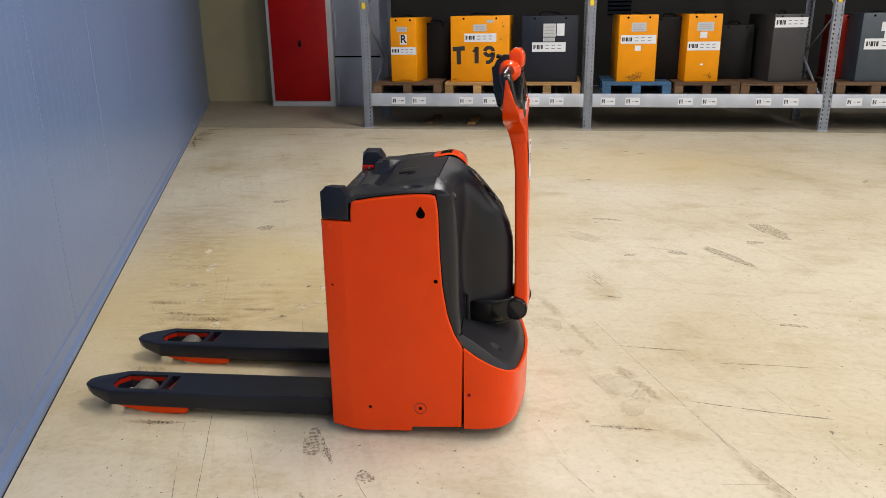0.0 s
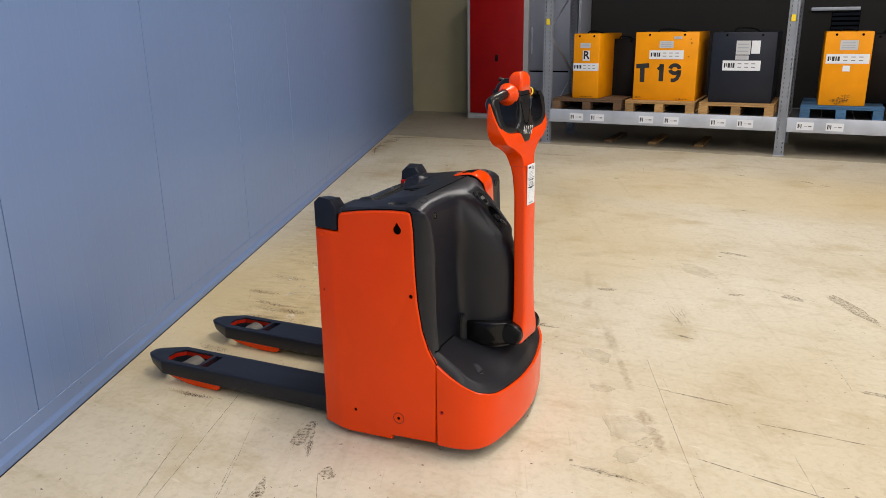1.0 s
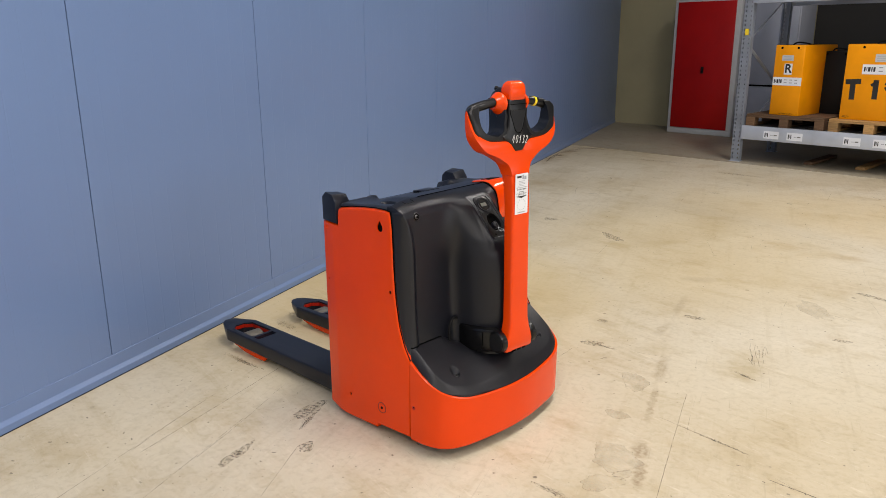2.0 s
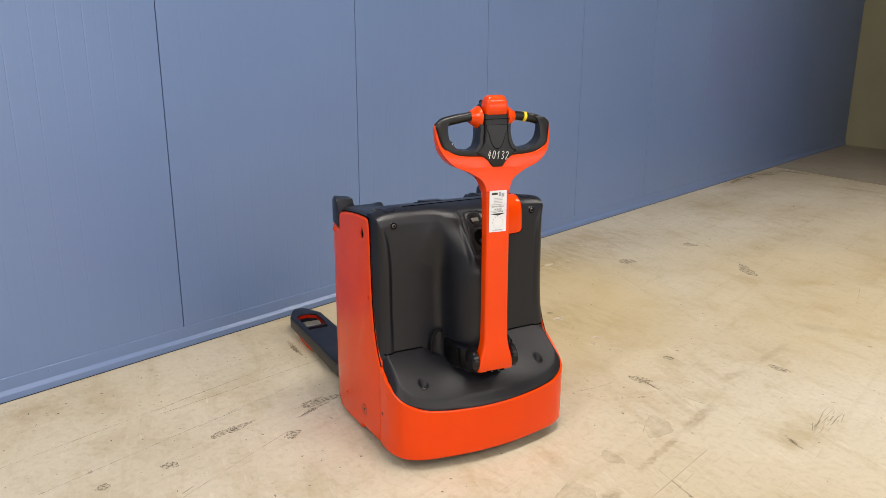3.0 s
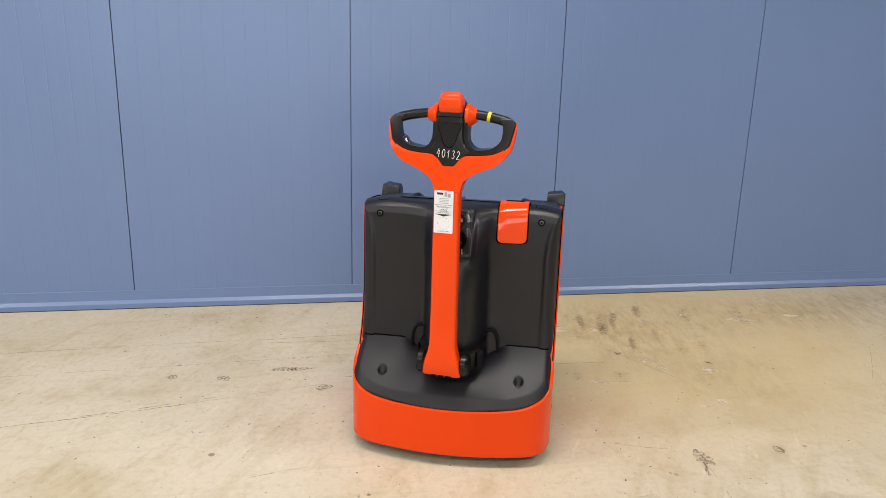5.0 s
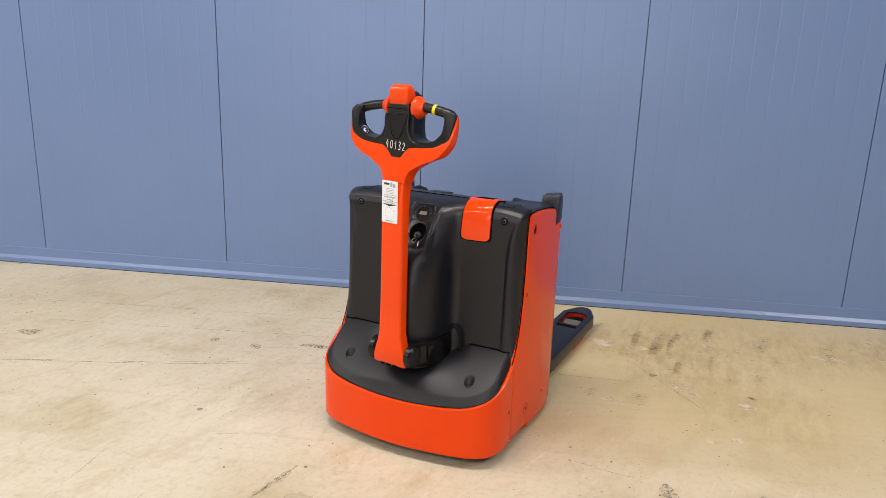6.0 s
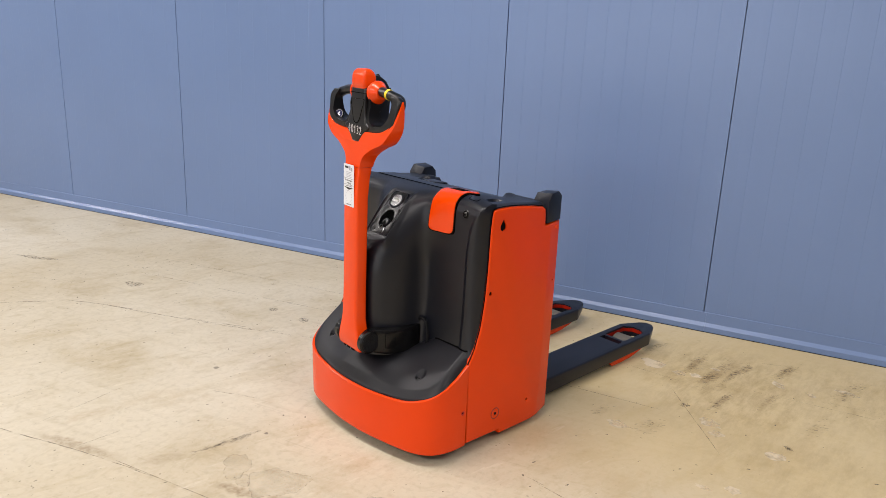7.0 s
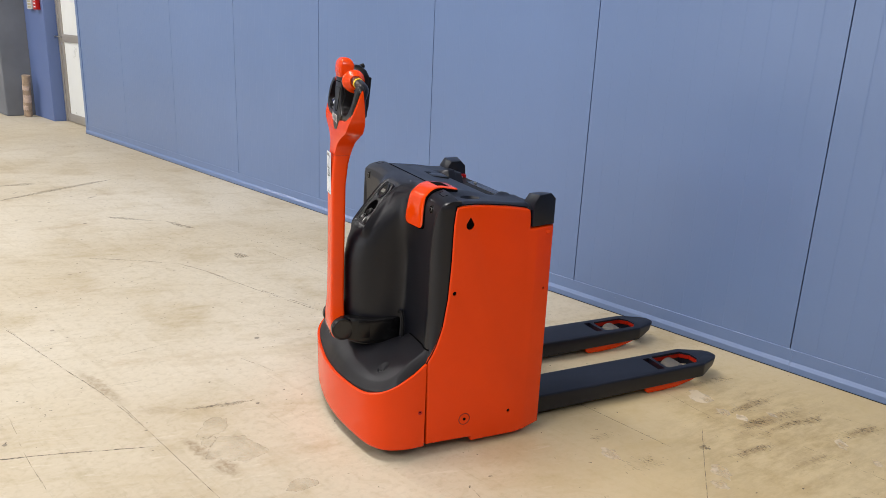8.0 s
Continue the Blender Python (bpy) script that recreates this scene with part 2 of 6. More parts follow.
def floor_material(name, base, pale, dark, marked=False):
    m = material(name, base, 0.42)
    at = places(m)
    soft = torn_by(m, at, 30.0, 0.020)
    broad = noise_of(m, at, 0.55, 3.0)
    cloud = noise_of(m, at, 2.3, 7.0, 0.62)
    smear = noise_of(m, along(m, -29, 1.0, 0.20), 1.7, 7.0, 0.66)
    drag = noise_of(m, along(m, 92, 1.6, 0.10), 1.5, 6.0, 0.6)
    fine = noise_of(m, at, 38.0, 4.0, 0.6)
    tone = ramp(m, broad, [(0.34, dark), (0.5, base), (0.66, pale)])
    tone = mix(m, "MULTIPLY", 0.50, tone, ramp(m, smear, [(0.30, (0.78, 0.725, 0.60)), (0.46, (1, 1, 1)), (0.75, (1.0, 1.0, 1.0))]))
    tone = mix(m, "MULTIPLY", 0.45, tone, ramp(m, drag, [(0.30, (0.83, 0.80, 0.74)), (0.45, (1, 1, 1))]))
    tone = mix(m, "MULTIPLY", 0.72, tone, ramp(m, cloud, [(0.32, (0.80, 0.745, 0.62)), (0.47, (1, 1, 1))]))
    tone = mix(m, "MULTIPLY", 0.50, tone, ramp(m, fine, [(0.32, (0.80, 0.78, 0.74)), (0.5, (1, 1, 1))]))
    # pale rubbed traces, worn-through spots and dark drag marks
    pale_rub = ramp(m, noise_of(m, along(m, -26, 1.0, 0.16), 5.0, 5.0, 0.7), [(0.60, (0, 0, 0)), (0.68, (1, 1, 1))])
    tone = mix(m, "MIX", calc(m, "MULTIPLY", pale_rub, 0.40), tone, tuple(min(1, c * 1.06 + 0.03) for c in pale))
    dark_rub = ramp(m, noise_of(m, along(m, -31, 1.0, 0.07), 5.5, 5.0, 0.75), [(0.62, (0, 0, 0)), (0.70, (1, 1, 1))])
    dark_rub = calc(m, "MULTIPLY", dark_rub, ramp(m, noise_of(m, at, 60.0, 3.0, 0.7), [(0.40, (0, 0, 0)), (0.60, (1, 1, 1))]))
    tone = mix(m, "MIX", calc(m, "MULTIPLY", dark_rub, 0.45), tone, (0.27, 0.21, 0.135))
    scrape = ramp(m, noise_of(m, along(m, 91, 1.0, 0.035), 3.2, 3.0, 0.6), [(0.66, (0, 0, 0)), (0.70, (1, 1, 1))])
    tone = mix(m, "MIX", calc(m, "MULTIPLY", scrape, 0.22), tone, (0.30, 0.25, 0.17))
    stain = ramp(m, noise_of(m, along(m, -20, 1.0, 0.6), 1.5, 7.0, 0.68), [(0.57, (0, 0, 0)), (0.72, (1, 1, 1))])
    tone = mix(m, "MIX", calc(m, "MULTIPLY", stain, 0.60), tone, (0.40, 0.305, 0.175))
    swirl = node(m, "ShaderNodeTexNoise", Scale=7.0, Detail=6.0, Roughness=0.62, Distortion=1.6)
    link(m, along(m, -24, 1.0, 0.8), swirl.inputs["Vector"])
    tone = mix(m, "MULTIPLY", 0.6, tone, ramp(m, swirl.outputs[0], [(0.34, (0.86, 0.835, 0.77)), (0.48, (1, 1, 1)), (0.54, (0.965, 0.955, 0.93)), (0.62, (1.03, 1.03, 1.03))]))
    # chips and crumbs of dirt
    rough_at = torn_by(m, at, 140.0, 0.008)
    crumbs = calc(m, "MAXIMUM", flecks(m, rough_at, 9.0, 0.12, 0.50), flecks(m, rough_at, 26.0, 0.14, 0.40))
    crumbs = calc(m, "MULTIPLY", crumbs, ramp(m, noise_of(m, at, 1.9, 2.0), [(0.42, (0.1, 0.1, 0.1)), (0.60, (1, 1, 1))]))
    tone = mix(m, "MIX", calc(m, "MULTIPLY", crumbs, 0.75), tone, (0.10, 0.082, 0.062))
    if marked:
        torn = torn_by(m, at, 26.0, 0.05)
        haze = most(m, [blot(m, torn, 0.0, 4.1, 1.4, 1.7, 0, 0.62), blot(m, torn, 2.9, 7.0, 2.6, 1.2, -22, 0.30), blot(m, torn, 1.3, 5.6, 1.5, 1.7, 10, 0.28)])
        tone = mix(m, "MIX", haze, tone, (0.625, 0.475, 0.215))
        patch = ramp(m, noise_of(m, along(m, -12, 1.0, 0.34), 6.5, 10.0, 0.74), [(0.42, (0, 0, 0)), (0.66, (1, 1, 1))])
        dirt = most(m, [blot(m, torn, -0.10, 3.88, 0.62, 0.50, 20, 0.62), blot(m, torn, -0.25, 4.35, 0.45, 0.6, 0, 0.45), blot(m, torn, 0.3, 4.1, 0.7, 0.5, 30, 0.32), blot(m, torn, -0.3, 5.3, 0.4, 1.3, 0, 0.6), blot(m, torn, -0.6, 9.4, 0.16, 0.9, 0, 0.9)])
        tone = mix(m, "MIX", calc(m, "MULTIPLY", dirt, patch), tone, (0.30, 0.208, 0.095))
        streaks = calc(m, "MULTIPLY", marks_of(m, torn, BROWN), ramp(m, noise_of(m, at, 38.0, 5.0, 0.7), [(0.36, (0.15, 0.15, 0.15)), (0.60, (1, 1, 1))]))
        tone = mix(m, "MIX", calc(m, "MULTIPLY", streaks, 0.85), tone, (0.27, 0.20, 0.115))
        tread = calc(m, "MULTIPLY", marks_of(m, soft, TREADS), ramp(m, noise_of(m, along(m, 92, 1.0, 0.5), 30.0, 6.0, 0.7), [(0.36, (0.15, 0.15, 0.15)), (0.62, (1, 1, 1))]))
        tone = mix(m, "MIX", calc(m, "MULTIPLY", tread, 0.75), tone, (0.27, 0.19, 0.09))
    link(m, tone, shader(m).inputs["Base Color"])
    link(m, calc(m, "MULTIPLY_ADD", cloud, 0.35, 0.34), shader(m).inputs["Roughness"])
    shader(m).inputs["Specular IOR Level"].default_value = 0.30
    relief(m, fine, 0.06, 0.002)
    return m


FLOOR = floor_material("sealed_floor", (0.574, 0.515, 0.393), (0.622, 0.570, 0.456), (0.520, 0.448, 0.315), True)
# bare concrete tone, lowered part way for the shade under the rack
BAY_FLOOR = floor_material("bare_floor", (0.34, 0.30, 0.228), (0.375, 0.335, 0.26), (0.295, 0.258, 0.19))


def rubbed(name, colour, cover, scale, low=0.36, high=0.56):
    """A thin rubbed-on film with bare spots in it."""
    m = material(name, colour, 0.6)
    spots = noise_of(m, places(m), scale, 3.0, 0.65)
    link(m, calc(m, "MULTIPLY", ramp(m, spots, [(low, (0.1, 0.1, 0.1)), (high, (1, 1, 1))]), cover), shader(m).inputs["Alpha"])
    return m


RUBBER_MARK = rubbed("rubber_mark", (0.150, 0.115, 0.078), 0.55, 150.0)
SMEAR = rubbed("brown_smear", (0.24, 0.195, 0.13), 0.55, 75.0, 0.46, 0.60)
STAIN = rubbed("dried_water", (0.42, 0.35, 0.235), 0.16, 8.0)
TREAD = rubbed("tread_dirt", (0.26, 0.185, 0.095), 0.30, 40.0)
LINE_MARK = rubbed("scratch_line", (0.20, 0.160, 0.115), 0.62, 60.0)
CRUMB = rubbed("dirt_crumbs", (0.10, 0.080, 0.058), 0.75, 200.0)
SOOT = rubbed("battery_soot", (0.06, 0.035, 0.012), 0.75, 45.0, 0.46, 0.62)
BARE_CHIP = rubbed("bare_chip", (0.76, 0.64, 0.44), 0.85, 12.0)

# ---- mesh tools ----
def mesh_of(name, bm, smooth=True):
    bmesh.ops.recalc_face_normals(bm, faces=bm.faces)
    me = bpy.data.meshes.new(name)
    bm.to_mesh(me)
    bm.free()
    if smooth:
        me.shade_smooth()
        me.set_sharp_from_angle(angle=radians(38))
    return me


def part(name, bm, mat, parent=None, label="", m=None, smooth=True):
    """Links a bmesh as one mesh object under a thing or part."""
    me = mesh_of(name, bm, smooth)
    for one in mat if isinstance(mat, tuple) else (mat,):
        me.materials.append(one)
    ob = new(name, me)
    ob.parent = parent
    if m is not None:
        ob.matrix_local = m
    if label:
        ob["label"] = label
    return ob


def thing(name, label, category, m=None, group="", kind=""):
    ob = new(name)
    ob.empty_display_size = 0.1
    if m is not None:
        ob.matrix_world = m
    return tagged(ob, label, category, group, kind)


def block(x0, x1, y0, y1, z0, z1, bevel=0.0, segments=2, bm=None):
    out = bm or bmesh.new()
    made = bmesh.ops.create_cube(out, size=1.0)["verts"]
    for v in made:
        v.co = Vector((x0 + (v.co.x + 0.5) * (x1 - x0), y0 + (v.co.y + 0.5) * (y1 - y0), z0 + (v.co.z + 0.5) * (z1 - z0)))
    if bevel:
        edges = list({e for v in made for e in v.link_edges})
        bmesh.ops.bevel(out, geom=edges, offset=bevel, segments=segments, affect="EDGES", profile=0.5)
    return out


def prism(outline, lo, hi, axis="y", bevel=0.0, segments=2, bm=None):
    """An outline of (a, b) pairs pushed along an axis: a, b are x, z for y; x, y for z; y, z for x."""
    out = bm or bmesh.new()

    def place(a, b, h):
        return {"y": (a, h, b), "z": (a, b, h), "x": (h, a, b)}[axis]
    low = [out.verts.new(place(a, b, lo)) for a, b in outline]
    top = [out.verts.new(place(a, b, hi)) for a, b in outline]
    faces = [out.faces.new(low), out.faces.new(top)]
    n = len(outline)
    for i in range(n):
        faces.append(out.faces.new((low[i], low[(i + 1) % n], top[(i + 1) % n], top[i])))
    bmesh.ops.recalc_face_normals(out, faces=faces)
    if bevel:
        rim = [e for f in faces[:2] for e in f.edges]
        bmesh.ops.bevel(out, geom=rim, offset=bevel, segments=segments, affect="EDGES", profile=0.5)
    return out


def loft(rings, closed=True, caps=True, bm=None):
    """Skins rings of points, each ring with the same count."""
    out = bm or bmesh.new()
    rows = [[out.verts.new(p) for p in ring] for ring in rings]
    n = len(rows[0])
    for a, b in zip(rows, rows[1:]):
        for i in range(n if closed else n - 1):
            j = (i + 1) % n
            out.faces.new((a[i], a[j], b[j], b[i]))
    if caps and closed:
        out.faces.new(rows[0][::-1])
        out.faces.new(rows[-1])
    return out


def tube(points, radius, sides=10, bm=None, flat=1.0, caps=True):
    """A tube along points; radius is a number or one for each point; flat squeezes it sideways."""
    pts = [Vector(p) for p in points]
    rings, side = [], None
    for i, p in enumerate(pts):
        way = (pts[min(i + 1, len(pts) - 1)] - pts[max(i - 1, 0)]).normalized()
        if side is None:
            side = way.orthogonal().normalized()
        side = (side - way * side.dot(way)).normalized()
        up = way.cross(side)
        r = radius[i] if isinstance(radius, (list, tuple)) else radius
        rings.append([p + side * math.cos(2 * math.pi * k / sides) * r + up * math.sin(2 * math.pi * k / sides) * r * flat for k in range(sides)])
    return loft(rings, True, caps, bm)


def disc(centre, axis, radius, depth, sides=24, bm=None, bevel=0.0):
    """A short cylinder whose middle is at centre."""
    c, a = Vector(centre), Vector(axis).normalized()
    s = a.orthogonal().normalized()
    u = a.cross(s)

    def ring(h, r):
        return [c + a * h + s * math.cos(2 * math.pi * k / sides) * r + u * math.sin(2 * math.pi * k / sides) * r for k in range(sides)]
    h = depth / 2
    if bevel:
        return loft([ring(-h, radius - bevel), ring(-h + bevel, radius), ring(h - bevel, radius), ring(h, radius - bevel)], bm=bm)
    return loft([ring(-h, radius), ring(h, radius)], bm=bm)


def curve_through(points, steps=8):
    """Catmull-Rom points through a polyline of any dimension."""
    p = [Vector(q) for q in points]
    p = [2 * p[0] - p[1]] + p + [2 * p[-1] - p[-2]]
    out = []
    for i in range(1, len(p) - 2):
        for k in range(steps):
            t = k / steps
            out.append(0.5 * (2 * p[i] + (p[i + 1] - p[i - 1]) * t + (2 * p[i - 1] - 5 * p[i] + 4 * p[i + 1] - p[i + 2]) * t * t
                              + (3 * p[i] - p[i - 1] - 3 * p[i + 1] + p[i + 2]) * t ** 3))
    return out + [p[-2]]


def between(x, table):
    xs, ys = zip(*sorted(table))
    return float(np.interp(x, xs, ys))


def sheet(fn, nu, nv, thick=0.0, bm=None):
    """A surface from fn(u, v), u and v from 0 to 1, with thickness below it."""
    out = bm or bmesh.new()
    rows = [[out.verts.new(fn(i / nu, j / nv)) for i in range(nu + 1)] for j in range(nv + 1)]
    faces = [out.faces.new((rows[j][i], rows[j][i + 1], rows[j + 1][i + 1], rows[j + 1][i])) for j in range(nv) for i in range(nu)]
    if thick:
        bmesh.ops.solidify(out, geom=faces, thickness=thick)
    return out


def rounded(w, h, r, n=5):
    """A rectangle of half sizes w, h with rounded corners."""
    out = []
    for cx, cy, a0 in ((w - r, h - r, 0), (r - w, h - r, 90), (r - w, r - h, 180), (w - r, r - h, 270)):
        for k in range(n + 1):
            a = radians(a0 + 90 * k / n)
            out.append((cx + r * math.cos(a), cy + r * math.sin(a)))
    return out


def cut(ob, *cutters):
    """Cuts closed meshes out of ob for good."""
    me = bpy.data.meshes.new("cutter")
    bm = bmesh.new()
    for c in cutters:
        tmp = bpy.data.meshes.new("piece")
        bmesh.ops.recalc_face_normals(c, faces=c.faces)
        c.to_mesh(tmp)
        c.free()
        bm.from_mesh(tmp)
        bpy.data.meshes.remove(tmp)
    bm.to_mesh(me)
    bm.free()
    tool = new("cutter", me)
    tool.parent = ob.parent
    tool.matrix_basis = ob.matrix_basis.copy()
    bpy.context.view_layer.update()
    mod = ob.modifiers.new("cut", "BOOLEAN")
    mod.operation, mod.object, mod.solver = "DIFFERENCE", tool, "EXACT"
    bpy.context.view_layer.update()
    done = bpy.data.meshes.new_from_object(ob.evaluated_get(bpy.context.evaluated_depsgraph_get()))
    ob.modifiers.clear()
    old = ob.data
    ob.data = done
    bpy.data.objects.remove(tool)
    bpy.data.meshes.remove(me)
    bpy.data.meshes.remove(old)
    done.shade_smooth()
    done.set_sharp_from_angle(angle=radians(38))
    return ob


def writing(text, size, mat, parent, m, depth=0.0004, name="lettering", label="", spacing=1.0, stretch=1.0, bold=0.0):
    """Raised letters in the built-in font, centred on the pose m, reading along its x with its z towards the reader."""
    data = bpy.data.curves.new(name, "FONT")
    data.body, data.size, data.extrude, data.align_x, data.align_y, data.space_character, data.offset = text, size, depth, "CENTER", "CENTER", spacing, bold
    tmp = new(name, data)
    bpy.context.view_layer.update()
    me = bpy.data.meshes.new_from_object(tmp.evaluated_get(bpy.context.evaluated_depsgraph_get()))
    bpy.data.objects.remove(tmp)
    me.transform(Matrix.Diagonal((stretch, 1, 1, 1)))
    me.materials.clear()
    me.materials.append(mat)
    ob = new(name, me)
    ob.parent = parent
    ob.matrix_local = m
    if label:
        ob["label"] = label
    return ob

# ---- the hall ----
WALL_X, SEAM, PITCH, HALL_TOP = -0.708, 1.353, 1.1668, 4.8
NORTH = pose(1.436, 9.832, 0, 0, 0, -21.7)


def structure(name, bm, mat, label, category, m=None, smooth=False):
    return tagged(part(name, bm, mat, None, "", m, smooth), label, category, "", "structure")


structure("floor", block(-1.15, 16, -12, 15, -0.2, 0.0), FLOOR, "worn pale beige sealed concrete floor with scuffs", "floor")
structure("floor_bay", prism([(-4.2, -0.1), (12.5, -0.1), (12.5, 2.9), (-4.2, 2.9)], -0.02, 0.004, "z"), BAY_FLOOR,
          "greyer bare concrete floor of the storage bay, toned down for rack shade", "floor", NORTH)
structure("ceiling", block(-1.15, 16, -12, 15.5, HALL_TOP, HALL_TOP + 0.2), CEILING, "plain light grey hall ceiling", "ceiling")
structure("wall_north", block(-5.2, -0.235, 2.8, 3.0, 0, HALL_TOP), PLASTER, "beige plastered wall beside the rack", "wall", NORTH)
# same wall behind the rack, split off to carry the painted shade
structure("wall_north_rack", block(-0.235, 16, 2.78, 3.0, 0, HALL_TOP), SHADED_WALL, "wall behind the rack, coloured dark for the shade there", "wall", NORTH)
wall_east = structure("wall_east", block(13.0, 13.2, -12, 12, 0, HALL_TOP), LIGHT_GREY, "plain light grey hall wall with a window band", "wall")
cut(wall_east, *[block(12.9, 13.3, y, y + 2.2, 1.0, 2.7) for y in WINDOWS])
for k, y in enumerate(WINDOWS):
    win = tagged(new("window_%d" % (k + 1)), "frosted window in a grey frame", "window", "hall windows", "structure")
    bm = block(13.02, 13.10, y, y + 0.06, 1.0, 2.7)
    for y0, y1, z0, z1 in ((y + 2.14, y + 2.2, 1.0, 2.7), (y + 0.06, y + 2.14, 1.0, 1.06), (y + 0.06, y + 2.14, 2.64, 2.7), (y + 1.07, y + 1.13, 1.06, 2.64)):
        block(13.02, 13.10, y0, y1, z0, z1, bm=bm)
    part("window_frame", bm, ALU, win)
    part("pane", block(13.05, 13.06, y + 0.05, y + 1.08, 1.05, 2.65), PANE, win)
    part("pane", block(13.05, 13.06, y + 1.12, y + 2.15, 1.05, 2.65), PANE, win)
structure("wall_south", block(-2.5, 16, -11.2, -11.0, 0, HALL_TOP), LIGHT_GREY, "plain light grey hall wall", "wall")

wall_west = structure("wall_west", block(WALL_X - 0.12, WALL_X - 0.0192, SEAM - 5 * PITCH, 14.2, 0, HALL_TOP), WALL_BLUE,
                      "blue coated steel sandwich panel wall", "wall")


def wall_panel(y0, y1):
    """One ribbed sandwich panel: shallow grooves every tenth of a metre, steeper on one flank, a fainter one between."""
    ribs, edge, out = 22, 0.0007, []
    w = (y1 - y0) / ribs
    out += [(WALL_X - 0.0200, y0), (WALL_X - edge, y0), (WALL_X, y0 + edge)]
    for k in range(1, ribs):
        c, d = y0 + k * w, (0.00057 if k % 2 == 0 else 0.00013)
        out += [(WALL_X, c - 0.0020), (WALL_X - d, c), (WALL_X, c + 0.0065)]
    out += [(WALL_X, y1 - edge), (WALL_X - edge, y1), (WALL_X - 0.0200, y1)]
    return prism(out, 0.02, HALL_TOP, "z")


SLIP = {-2: -0.017, 0: 0.014, 1: 0.012, 3: -0.006, 4: -0.008}
for k in range(-5, 11):
    y0, y1 = (SEAM + j * PITCH + SLIP.get(j, 0.0) for j in (k, k + 1))
    g0, g1 = (0.0023 if -2 <= j <= 5 else 0.0014 for j in (k, k + 1))
    part("panel", wall_panel(y0 + g0, min(y1 - g1, 14.1)), WALL_BLUE, wall_west, smooth=False)


def skirting(y0, y1):
    x = WALL_X
    return prism([(x - 0.01, 0.002), (x + 0.0155, 0.002), (x + 0.0160, 0.0285), (x + 0.0153, 0.0300), (x + 0.0042, 0.0450), (x + 0.0035, 0.0465), (x + 0.0035, 0.0985), (x + 0.002, 0.1000), (x - 0.01, 0.1000)], y0, y1, "y")


lengths = [SEAM - 5 * PITCH, -2.3, 0.7, 3.7, 6.7, 9.7, 12.7, 14.0]
for a, b in zip(lengths, lengths[1:]):
    trim = tagged(part("baseboard", skirting(a + 0.0003, b - 0.0003), WALL_BLUE, None, "", None, False), "blue folded steel skirting along the wall", "skirting", "wall skirting", "structure")
    for y in np.arange(a + 0.3, b, 0.9):
        part("screw", disc((WALL_X + 0.004, y, 0.078), (1, 0, 0), 0.004, 0.004, 10, bevel=0.0015), WALL_BLUE, trim)
structure("floor_joint", block(WALL_X + 0.0157, WALL_X + 0.0192, SEAM - 5 * PITCH, 14.0, 0.0005, 0.0025), CHASSIS, "dark sealant line under the skirting", "trim")
structure("trim_wall_end", prism([(WALL_X - 0.14, SEAM - 5 * PITCH - 0.012), (WALL_X + 0.0065, SEAM - 5 * PITCH - 0.012), (WALL_X + 0.0065, SEAM - 5 * PITCH + 0.05),
                                  (WALL_X + 0.001, SEAM - 5 * PITCH + 0.05), (WALL_X - 0.14, SEAM - 5 * PITCH + 0.003)], 0.0, HALL_TOP, "z"), WALL_BLUE,
          "blue folded steel edge of the panel wall", "trim")

# beyond the panel wall: a recessed glazed door, a blue pier and a concrete column
structure("wall_door_head", block(WALL_X - 0.3, WALL_X - 0.02, -5.66, SEAM - 5 * PITCH - 0.014, 2.12, HALL_TOP), WALL_BLUE, "blue wall over the door", "wall")
structure("wall_pier", block(WALL_X - 0.3, WALL_X - 0.02, -6.40, -5.66, 0.0, HALL_TOP, 0.006), PIER_BLUE, "blue painted wall pier beside the door", "wall")
structure("column", block(WALL_X - 0.3, -0.385, -7.1, -6.41, 0.0, HALL_TOP, 0.015), CONCRETE, "grey painted concrete column", "column")
structure("wall_south_west", block(WALL_X - 0.3, WALL_X - 0.05, -11.0, -7.1, 0.0, HALL_TOP), CONCRETE, "grey hall wall", "wall")


